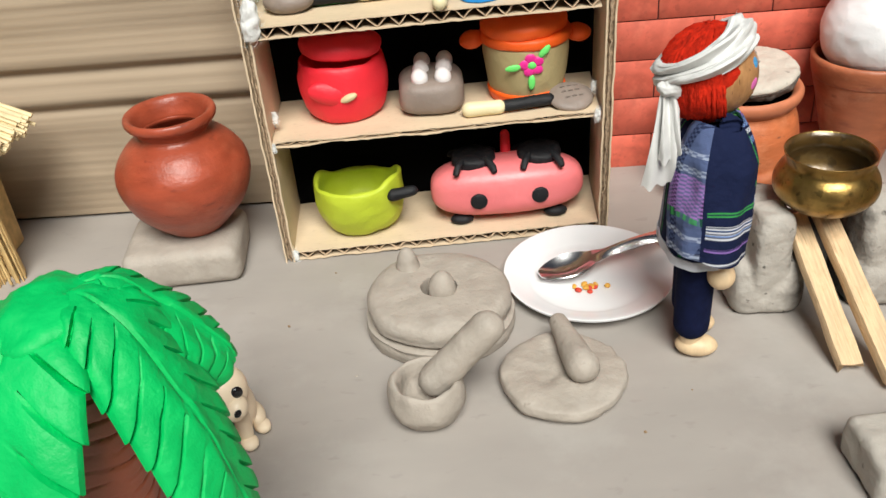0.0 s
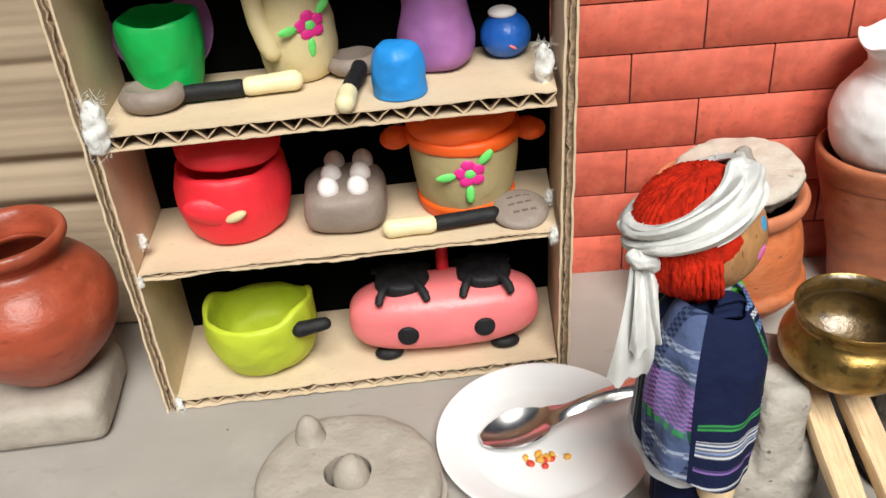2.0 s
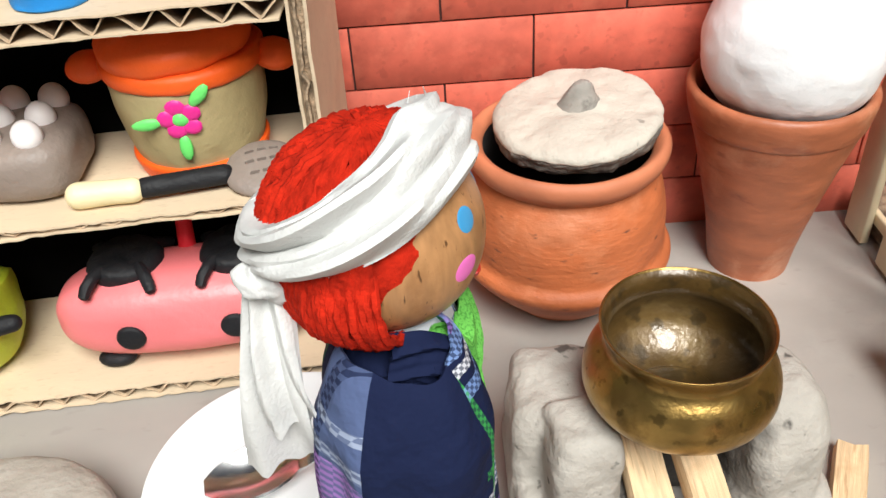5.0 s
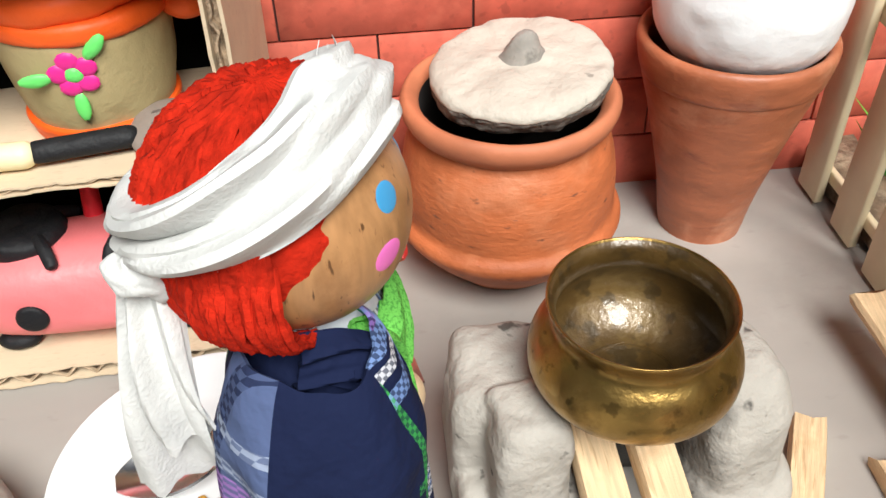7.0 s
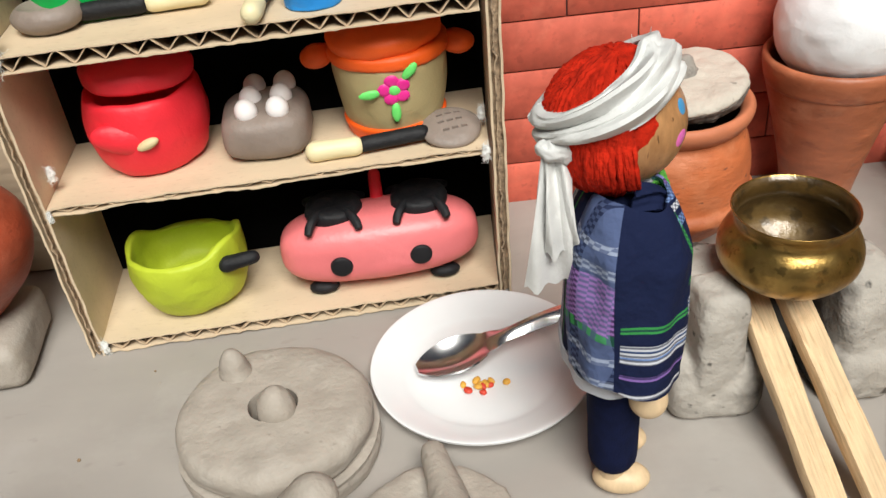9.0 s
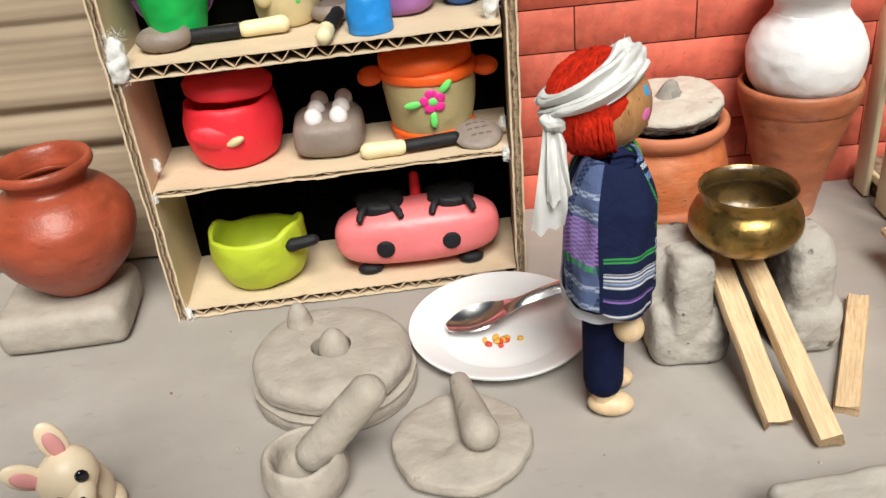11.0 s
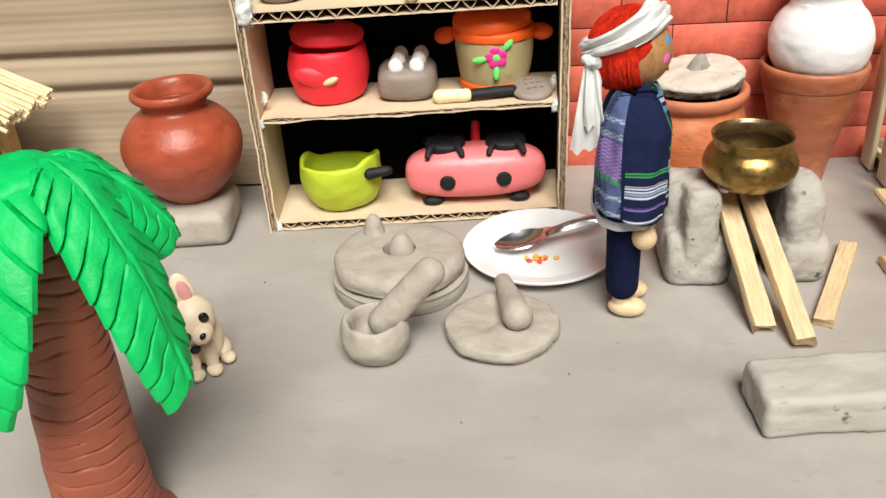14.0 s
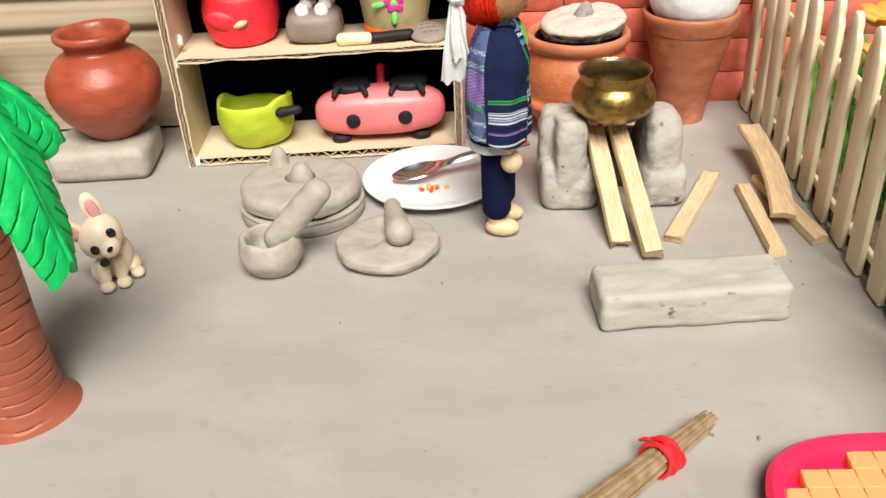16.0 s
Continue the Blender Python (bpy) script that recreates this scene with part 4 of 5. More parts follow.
def clay_tumbler():
    p = thing("clay_tumbler", pose(0.2178, 0.4560, 0), "tall tapered terracotta tumbler with a thick rim", "tumbler")
    part("body", lathe(curve_profile([(0, 0.0), (0.0130, 0.0), (0.0148, 0.0015), (0.0178, 0.020), (0.0236, 0.045), (0.0281, 0.0622), (0.0270, 0.0640), (0.0235, 0.055), (0.014, 0.01), (0, 0.008)], 5), seg=72, amp=0.0004, size=0.03, seed=36), M_TERRA3, p)
    part("rim", lathe(curve_profile([(0.0255, 0.0618), (0.0284, 0.0620), (0.0297, 0.0655), (0.0307, 0.0722), (0.0290, 0.0742), (0.0268, 0.0722), (0.0255, 0.0650), (0.0255, 0.0618)], 5), seg=72, amp=0.0004, size=0.03, seed=40), M_TERRA3, p)


clay_tumbler()


def white_vase():
    p = thing("vase", pose(0.2190, 0.4555, 0.0665), "white clay vase with a ruffled lip, set in a terracotta tumbler", "vase")
    part("body", rough_up(lathe(curve_profile([(0, 0.0), (0.018, 0.001), (0.0260, 0.008), (0.0288, 0.0190), (0.0278, 0.0280), (0.0240, 0.0355), (0.0195, 0.0405), (0.0178, 0.0432), (0.0150, 0.0432), (0.0140, 0.040), (0, 0.036)], 6), seg=72, amp=0.0005, size=0.016, seed=37), 0.0004, 0.006, 12, 2.0), M_WHITECLAY, p)
    lip = lathe(curve_profile([(0.0150, 0.0415), (0.0176, 0.0422), (0.0172, 0.0460), (0.0184, 0.0505), (0.0222, 0.0550), (0.0230, 0.0572), (0.0200, 0.0560), (0.0162, 0.0510), (0.0150, 0.0460), (0.0150, 0.0415)], 6), seg=72, amp=0.0006, size=0.010, seed=44)
    for v in lip.verts:
        if v.co.z > 0.047:
            a = math.atan2(v.co.y, v.co.x)
            v.co.z += 0.0018 * math.sin(5 * a + 0.6) * (v.co.z - 0.047) / 0.01
    part("lip", lip, M_WHITECLAY, p)


white_vase()
# ---- on the floor ----
def clay_stove():
    """Two arms, a post and a back pressed together into one horseshoe of clay."""
    p = thing("clay_stove", pose(0, 0, 0), "horseshoe hearth of grey clay with soot marks and painted shade", "stove")

    def lump(rx, ry, rz, power, seed, m, lean=0.0):
        bm = blob(rx, ry, rz, 0.0011, 0.011, seed, power=power, sub=5)
        for v in bm.verts:
            k = max(0, min(1, v.co.z / rz))
            v.co.x += lean * k
            v.co.y = v.co.y * (1 - 0.10 * k) + 0.0012 * k
        return moved(bm, m)
    for name, lumps in (("hearth_arm", [lump(0.0135, 0.0150, 0.0256, 7.0, 41, pose(0.1283, 0.3530, 0.0246, 2, 0, -4), 0.001),
                                        lump(0.0086, 0.0105, 0.0264, 6.0, 47, pose(0.1306, 0.3362, 0.0262, 2, 1, 8)),
                                        lump(0.0172, 0.0205, 0.0145, 6.0, 49, pose(0.1322, 0.3460, 0.0137, 0, 0, -3))]),
                        ("hearth_arm", [lump(0.0112, 0.0180, 0.0272, 3.4, 42, pose(0.1805, 0.3470, 0.0260, 0, 3, 8)),
                                        lump(0.0142, 0.0200, 0.0135, 4.2, 52, pose(0.1812, 0.3455, 0.0124, 0, 0, 5))]),
                        ("hearth_back", [lump(0.0300, 0.0100, 0.0175, 3.6, 43, pose(0.1585, 0.3615, 0.0162))])):
        ob = part(name, joined(lumps), M_CLAYSOOTSHADE, p)
        fuse = ob.modifiers.new("fuse", "REMESH")
        fuse.mode, fuse.voxel_size, fuse.use_smooth_shade = "VOXEL", 0.0008, True
        soften = ob.modifiers.new("soften", "SMOOTH")
        soften.factor, soften.iterations = 0.5, 3


clay_stove()


def brass_bowl():
    p = thing("brass_bowl", pose(0.1540, 0.3405, 0.0500), "round tarnished brass bowl on a clay hearth", "bowl")
    part("body", lathe(curve_profile([(0, 0.0), (0.0085, 0.0), (0.0160, 0.0024), (0.0215, 0.0080), (0.0224, 0.0132), (0.0208, 0.0180), (0.0184, 0.0212), (0.0181, 0.0232), (0.0193, 0.0268), (0.0191, 0.0274), (0.0187, 0.0270)], 5), seg=72), M_BRASS, p)
    part("inside", lathe(curve_profile([(0.0187, 0.0270), (0.0175, 0.0252), (0.0172, 0.0214), (0.0197, 0.0178), (0.0214, 0.0131), (0.0205, 0.0086), (0.0154, 0.0038), (0.0112, 0.0024), (0.0097, 0.0034), (0, 0.0038)], 5), seg=72), M_BRASSIN, p, "tarnished inside, coloured darker for mirrored surroundings")


brass_bowl()


def stick(a, b, w, h, seed, label, bend=0.0):
    """A split length of pale wood from a to b, with ragged ends."""
    a, b = Vector(a), Vector(b)
    n = (b - a).length
    rnd = random.Random(seed)
    bm = bmesh.new()
    rings = []
    for i in range(15):
        t = i / 14
        cx = bend * math.sin(math.pi * t)
        k = 1 + 0.08 * noise.noise(Vector((t * 4, seed, 0)))
        ring = []
        for x, z in ((-1, -1), (-0.2, -1.05), (1, -1), (1.05, 0), (0.9, 1), (0.1, 1.08), (-0.9, 1), (-1.05, 0.1)):
            end = rnd.uniform(-0.0020, 0.0020) if i in (0, 14) else 0
            ring.append(bm.verts.new((x * w / 2 * k + cx, n * t + end, z * h / 2 * k + 0.0003 * noise.noise(Vector((x * 3, t * 9, seed))))))
        rings.append(ring)
    for p, q in zip(rings, rings[1:]):
        for i in range(8):
            j = (i + 1) % 8
            bm.faces.new((p[i], q[i], q[j], p[j]))
    bm.faces.new(rings[0])
    bm.faces.new(rings[-1][::-1])
    d = (b - a).normalized()
    side = d.cross(Vector((0, 0, 1))).normalized()
    up = side.cross(d)
    m = Matrix((side, d, up)).transposed().to_4x4()
    m.translation = a
    return solo("firewood_stick", bm, M_WOOD, m, label, "firewood", "firewood sticks", sharp=35)


IN_HEARTH = "pale split stick leaning into the hearth under the bowl"
stick((0.1535, 0.2845, 0.0035), (0.1450, 0.3480, 0.0425), 0.0104, 0.0044, 1, IN_HEARTH)
stick((0.1680, 0.2720, 0.0040), (0.1575, 0.3440, 0.0430), 0.0098, 0.0050, 2, IN_HEARTH)
ON_FLOOR = "pale split stick lying on the floor"
stick((0.1815, 0.2900, 0.0026), (0.2165, 0.3610, 0.0026), 0.0092, 0.0044, 3, ON_FLOOR)
stick((0.2300, 0.2740, 0.0028), (0.2310, 0.3460, 0.0028), 0.0078, 0.0046, 4, ON_FLOOR)
stick((0.2545, 0.2835, 0.0028), (0.2430, 0.3560, 0.0028), 0.0088, 0.0046, 5, ON_FLOOR)
stick((0.2400, 0.3010, 0.0080), (0.2440, 0.3900, 0.0200), 0.0125, 0.0036, 6, "wide curved sliver of wood on top of other sticks", 0.004)


def millstones():
    p = thing("millstone_pair", pose(-0.0205, 0.3360, 0) @ Matrix.Diagonal((1, 0.97, 0.88, 1)), "pair of round grey clay millstones with a peg handle", "millstone")
    part("lower_stone", lathe(curve_profile([(0, 0.0), (0.031, 0.0), (0.0352, 0.003), (0.0350, 0.008), (0.032, 0.0105), (0, 0.0105)], 5), amp=0.0012, size=0.016, seed=51), M_CLAY, p)
    upper = part("upper_stone", lathe(curve_profile([(0.0086, 0.013), (0.0086, 0.0235), (0.0098, 0.0248), (0.018, 0.0250), (0.0300, 0.0242), (0.0338, 0.0205), (0.0340, 0.0155), (0.0310, 0.0120), (0.0086, 0.0118)], 5), amp=0.0012, size=0.016, seed=52), M_CLAY, p)
    part("peg_handle", lathe(curve_profile([(0.0062, 0.0), (0.0055, 0.004), (0.0042, 0.009), (0.0022, 0.0125), (0, 0.0135)], 4), seg=24, amp=0.0004, size=0.008, seed=53), M_CLAY, upper, m=pose(-0.0150, 0.0185, 0.0235))
    part("pivot", lathe(curve_profile([(0.0070, 0.0), (0.0067, 0.015), (0.0050, 0.0215), (0.0022, 0.0248), (0, 0.0252)], 4), seg=24, amp=0.0005, size=0.008, seed=54), M_CLAY, p, m=pose(0.002, -0.003, 0.0105))


millstones()
solo("mortar", lathe(curve_profile([(0, 0.0), (0.009, 0.0), (0.0140, 0.003), (0.0175, 0.010), (0.0172, 0.0165), (0.0155, 0.0205), (0.0138, 0.0210), (0.0122, 0.018), (0.010, 0.011), (0, 0.008)], 5), amp=0.001, size=0.012, seed=55), M_CLAY, pose(-0.0258, 0.2735, 0) @ Matrix.Diagonal((0.92, 0.92, 0.97, 1)), "small rounded grey clay mortar", "mortar")
solo("pestle", capsule((-0.0265, 0.2755, 0.0120), (0.0055, 0.2775, 0.0470), 0.0074, 0.0070, amp=0.0004, seed=56), M_CLAY, pose(0, 0, 0), "smooth grey clay pestle leaning in a mortar", "pestle")


def grinding_slab():
    p = thing("grinding_slab", pose(0.0325, 0.2870, 0), "round grey clay grinding slab with cracked edges", "grinding stone")
    part("slab", lathe(curve_profile([(0, 0.0), (0.021, 0.0), (0.0262, 0.003), (0.0268, 0.0065), (0.0245, 0.0088), (0.012, 0.0092), (0, 0.0092)], 5), amp=0.0014, size=0.011, seed=57), M_CLAY, p)


grinding_slab()


def roller():
    """A three-sided, pointed grinding roller."""
    bm = capsule((-0.004, 0.0245, 0), (0.0045, -0.0190, 0), 0.0040, 0.0074, 10, 14, amp=0.0006, size=0.012, seed=58)
    for v in bm.verts:
        v.co.z = max(v.co.z, -0.0060)
    return bm


solo("grinding_roller", roller(), M_CLAY, pose(0.0365, 0.2930, 0.0148, -2, 0, 0), "pointed grey clay roller lying on a grinding slab", "grinding stone")


def dinner_plate():
    p = thing("plate", pose(0.0535, 0.3625, 0), "shiny white ceramic plate with crumbs", "plate")
    part("dish", lathe(curve_profile([(0, 0.0012), (0.018, 0.0010), (0.020, 0.0), (0.0225, 0.0), (0.030, 0.0025), (0.0405, 0.0060), (0.0420, 0.0070), (0.0412, 0.0078), (0.032, 0.0045), (0.025, 0.0030), (0, 0.0028)], 5), seg=80), M_CERAMIC, p)
    return p


dinner_plate()


def spoon():
    p = thing("spoon", pose(0, 0, 0), "polished steel spoon, handle end tinted with a reddish reflection", "spoon")
    a, b = Vector((0.0290, 0.3610, 0.0078)), Vector((0.1100, 0.3800, 0.0200))
    d = (b - a).normalized()
    side = d.cross(Vector((0, 0, 1))).normalized()
    up = side.cross(d)
    n = (b - a).length
    rows = []
    for i in range(44):
        t = i / 43
        s = t * n
        if t < 0.34:
            u = t / 0.34
            w = 0.0095 * math.sin(math.pi * min(1, u * 0.86 + 0.04)) ** 0.62
            dip = 0.0042 * math.sin(math.pi * u)
        else:
            u = (t - 0.34) / 0.66
            w = 0.0034 + 0.0020 * u + (0.0020 * math.exp(-((u) / 0.08) ** 2))
            dip = -0.0025 * math.sin(math.pi * min(1, u * 1.3)) * (u < 0.77)
        row = []
        for j in range(9):
            v = j / 4 - 1
            row.append(a + d * s + side * (v * w) - up * (dip * (1 - v * v)) + up * (0.0006 * (1 - abs(v)) if t > 0.34 else 0))
        rows.append(row)
    part("blade", sheet(rows[:41], 0.0007), M_STEEL, p)
    # the reddish reflection on the tip is put into its colour
    part("handle_end", sheet(rows[40:], 0.0008), M_PINKSTEEL, p, "end tinted with a reddish reflection")


spoon()
rnd = random.Random(5)
for k in range(14):
    x, y = 0.0525 + rnd.gauss(0, 0.0045), 0.3535 + rnd.gauss(0, 0.0025)
    solo("food_crumb", blob(rnd.uniform(0.0011, 0.0022), rnd.uniform(0.001, 0.0016), 0.0010, 0.0003, 0.003, k, sub=2), M_FOODRED if k % 4 == 0 else M_FOOD, pose(x, y, 0.0040, 0, 0, rnd.uniform(0, 180)),
         "red crumb of food on the plate" if k % 4 == 0 else "yellow crumb of food on the plate", "food", "crumbs on the plate")


def long_block():
    bm = rough_up(rbox(0.0860, 0.0300, 0.0190, 0.0032, 0.0013, 0.020, 61, cuts=24, seg=4), 0.0004, 0.006, 62, 2.0)
    return bm


solo("clay_block", long_block(), M_BLOCK, pose(0.1765, 0.2305, 0, 0, 0, 5), "long low block of dry grey clay with dark specks", "block")


def straw_bundle(name, a, b, r0, r1, count, mat_, seed, spread=0.0):
    rnd = random.Random(seed)
    a, b = Vector(a), Vector(b)
    d = (b - a).normalized()
    side = d.orthogonal().normalized()
    up = d.cross(side)
    pieces = []
    for k in range(count):
        t, q = rnd.uniform(0, 6.283), math.sqrt(rnd.random())
        o = side * math.cos(t) + up * math.sin(t)
        p0 = a + o * (q * r0) + d * rnd.uniform(-0.002, 0.002)
        p2 = b + o * (q * r1) + d * rnd.uniform(-0.004, 0.003)
        p1 = (p0 + p2) / 2 + o * spread * q
        w = rnd.uniform(0.0004, 0.0008)
        pieces.append(tube([p0, (p0 + p1) / 2, p1, (p1 + p2) / 2, p2], [w] * 5, 5))
    return joined(pieces)


def twig_bundle():
    a, b = Vector((0.1150, 0.1010, 0.0062)), Vector((0.1665, 0.1475, 0.0062))
    p = thing("twig_bundle", pose(0, 0, 0), "bundle of dry brown stems tied with a red band", "bundle")
    tagged(part("stem_mass", straw_bundle("stem_mass", a, b, 0.0060, 0.0034, 140, M_TWIG, 3), M_TWIG, p), kind="stuff")
    d = (b - a).normalized()
    c = a + d * 0.0425
    for k in range(7):
        q = d.cross(Vector((0, 0, 1))).normalized()
        u = q.cross(d)
        pts = [c + d * (0.0011 * k - 0.003 + 0.0018 * math.sin(t * 1.0 + k * 1.7)) + (q * math.cos(t) + u * math.sin(t)) * (0.0060 + 0.0004 * (k % 3)) for t in np.linspace(0, 6.2831, 25)]
        part("rubber_band", tube(pts, 0.0009, 6), M_REDBAND, p, "red band")
    part("band_end", tube([c + Vector((-0.003, 0.004, 0.004)), c + Vector((-0.0055, 0.006, 0.003)), c + Vector((-0.007, 0.0075, 0.001))], [0.001, 0.0009, 0.0006], 6), M_REDBAND, p, "red band")


twig_bundle()


def tray():
    p = thing("tray", pose(0.2345, 0.0905, 0), "red-rimmed toy tray with a scored orange slab in it", "tray")
    def ring(rx, ry, z):
        out = []
        for i in range(64):
            a = 2 * math.pi * i / 64
            c, s = math.cos(a), math.sin(a)
            k = (abs(c) ** 3.2 + abs(s) ** 3.2) ** (-1 / 3.2)
            out.append(Vector((c * k * rx, s * k * ry, z)))
        return out
    rings = [ring(0.046, 0.034, 0), ring(0.053, 0.041, 0.001), ring(0.0575, 0.0455, 0.006), ring(0.0580, 0.0460, 0.010), ring(0.0560, 0.0440, 0.0118), ring(0.0525, 0.0405, 0.011), ring(0.0505, 0.0385, 0.007), ring(0.050, 0.038, 0.003)]
    bm = bmesh.new()
    rv = [[bm.verts.new(v) for v in r] for r in rings]
    for a, b in zip(rv, rv[1:]):
        for i in range(64):
            j = (i + 1) % 64
            bm.faces.new((a[i], b[i], b[j], a[j]))
    bm.faces.new(rv[0])
    bm.faces.new(rv[-1])
    part("rim", bm, M_TRAYRED, p)
    for i in range(-5, 6):
        for j in range(-4, 5):
            x, y = i * 0.0093, j * 0.0086
            if (abs(x) / 0.048) ** 3.2 + (abs(y) / 0.036) ** 3.2 < 1.0:
                part("cake_piece", rbox(0.00926, 0.00856, 0.0050, 0.0003, seg=1), M_TRAYORANGE, p, m=pose(x, y, 0.0031))


tray()


# ---- palm ----
def slab(top, low):
    """A closed body between an upper and a lower grid of points."""
    bm = bmesh.new()
    a = [[bm.verts.new(p) for p in r] for r in top]
    b = [[bm.verts.new(p) for p in r] for r in low]
    n, m = len(a), len(a[0])
    for i in range(n - 1):
        for j in range(m - 1):
            bm.faces.new((a[i][j], a[i][j + 1], a[i + 1][j + 1], a[i + 1][j]))
            bm.faces.new((b[i][j], b[i + 1][j], b[i + 1][j + 1], b[i][j + 1]))
        for j in (0, m - 1):
            bm.faces.new((a[i][j], a[i + 1][j], b[i + 1][j], b[i][j]))
    for i in (0, n - 1):
        for j in range(m - 1):
            bm.faces.new((a[i][j], b[i][j], b[i][j + 1], a[i][j + 1]))
    return bm


def frond_mesh(k, crown, az, length, droop, width, lift, twist, count):
    """A thick leaf of clay, scored by a blade into slanting leaflets with stepped ends."""
    ca, sa_ = math.cos(radians(az)), math.sin(radians(az))
    out, cross0 = Vector((ca, sa_, 0)), Vector((-sa_, ca, 0))
    shift = 0.17
    rnd = random.Random(k * 7 + 3)

    arch = [(0, 0), (0.20, 0.75 * lift), (0.42, 0.6 * lift - 0.04 * droop), (0.62, -0.20 * droop), (0.79, -0.45 * droop), (0.92, -0.73 * droop), (1.0, -droop), (1.05, -1.25 * droop)]

    def spine(t):
        u = max(0.0, min(6.99, t * 6))
        i = int(u)
        u -= i
        a, b, d, e = arch[max(0, i - 1)], arch[i], arch[i + 1], arch[min(7, i + 2)]
        r, z = (0.5 * (2 * b[c] + (d[c] - a[c]) * u + (2 * a[c] - 5 * b[c] + 4 * d[c] - e[c]) * u * u + (3 * b[c] - a[c] - 3 * d[c] + e[c]) * u ** 3) for c in (0, 1))
        return crown + out * (length * r) + Vector((0, 0, z))
    columns = (0, 0.05, 0.12, 0.2, 0.3, 0.42, 0.55, 0.68, 0.8, 0.89, 0.95, 0.985, 1.0)
    vs = [-c for c in columns[:0:-1]] + list(columns)
    fracs = (0.0, 0.035, 0.075, 0.13, 0.30, 0.50, 0.70, 0.87, 0.93, 0.97)
    deep = [(rnd.uniform(0.55, 1.0), rnd.uniform(0.16, 0.55), rnd.uniform(-0.3, 0.3)) for _ in range(2 * count + 4)]
    rows, low = [], []
    for c in range(count):
        for f in fracs:
            q = (c + f) / count
            shape = max(0.2, math.sin(math.pi * (0.17 + 0.72 * q ** 0.92))) ** 0.75
            row, under = [], []
            for v in vs:
                s = 0 if v < 0 else 1
                d, start, off = deep[2 * c + s]
                w = width * shape * (1 + 0.085 * (f - 0.45) + 0.03 * off)
                t = q + shift * abs(v) * shape + 0.03 * off * math.sin(math.pi * f)
                p = spine(t)
                along = (spine(t + 0.01) - spine(t - 0.01)).normalized()
                cross = (cross0 - along * cross0.dot(along)).normalized()
                up = along.cross(cross)
                tw = radians(twist) * q
                cross, up = cross * math.cos(tw) + up * math.sin(tw), up * math.cos(tw) - cross * math.sin(tw)
                edge = min(f, 1 - f)
                cut = -0.0021 * d * max(0, 1 - edge / 0.075) * max(0, min(1, (abs(v) - start) / 0.08))
                puff = 0.0003 * math.sin(math.pi * f) ** 0.5 * max(0, min(1, (abs(v) - start) / 0.2))
                rib = -0.0008 * max(0, 1 - abs(v) / 0.06)
                lump = 0.0013 * noise.noise(Vector((t * 5, v * 2.5, k * 4))) + 0.0003 * noise.noise(Vector((t * 26, v * 12, k * 4)))
                base = p + cross * (v * w) - up * (0.0040 * abs(v) ** 1.7)
                row.append(base + up * (cut + puff + rib + lump - 0.0012 * abs(v) ** 14))
                under.append(base - up * (0.0040 - 0.0010 * abs(v) ** 8))
            rows.append(row)
            low.append(under)
    return slab(rows, low)


def palm():
    p = thing("palm_tree", pose(-0.1115, 0.1670, 0), "modelling clay palm with a grooved brown trunk and drooping green fronds", "palm tree")
    top = Vector((0.0095, -0.002, 0.142))
    bm = bmesh.new()
    rings = []
    seg = 56
    for i in range(321):
        t = i / 320
        c = Vector((top.x * (t ** 1.3), top.y * t, top.z * t))
        r = 0.0180 - 0.0060 * t ** 0.9 + 0.0028 * math.exp(-t / 0.05)
        ring = []
        for k in range(seg):
            a = 2 * math.pi * k / seg
            g = t * 25 + 0.7 * noise.noise(Vector((math.cos(a) * 1.2, math.sin(a) * 1.2, t * 6)))
            groove = max(0, 1 - abs((g % 1) - 0.5) / 0.10)
            rr = r - 0.0015 * groove * max(0, 0.45 + 0.9 * noise.noise(Vector((math.cos(a) * 1.6, math.sin(a) * 1.6, math.floor(g) * 1.7)))) + 0.0006 * noise.noise(Vector((math.cos(a), math.sin(a), t * 9)))
            foot = math.exp(-t / 0.06) * 0.0036 * max(0, math.cos(a - 0.6)) ** 2
            ring.append(bm.verts.new(c + Vector((math.cos(a) * (rr + foot), math.sin(a) * (rr + foot), 0))))
        rings.append(ring)
    for a, b in zip(rings, rings[1:]):
        for i in range(seg):
            j = (i + 1) % seg
            bm.faces.new((a[i], a[j], b[j], b[i]))
    bm.faces.new(rings[0][::-1])
    bm.faces.new(rings[-1])
    part("trunk", bm, M_TRUNK, p, "grooved brown trunk")
    crown = Vector((0.0130, -0.0035, 0.1468))
    for k, (az, length, droop, width, lift, twist, count) in enumerate((
            (-25, 0.0445, 0.061, 0.0140, 0.006, -18, 12), (16, 0.0360, 0.028, 0.0120, 0.005, 16, 9), (-106, 0.046, 0.052, 0.0200, 0.003, 6, 8),
            (72, 0.0270, 0.030, 0.0110, 0.000, 6, 6), (-165, 0.048, 0.060, 0.0150, 0.000, 0, 10), (130, 0.042, 0.048, 0.014, -0.003, 0, 10))):
        part("frond", frond_mesh(k, crown, az, length, droop, width, lift, twist, count), M_LEAF, p, sharp=38)
    part("crown_knob", blob(0.0125, 0.0150, 0.0060, 0.0016, 0.007, 71), M_LEAF, p, m=pose(crown.x, crown.y - 0.004, crown.z - 0.0010))


palm()


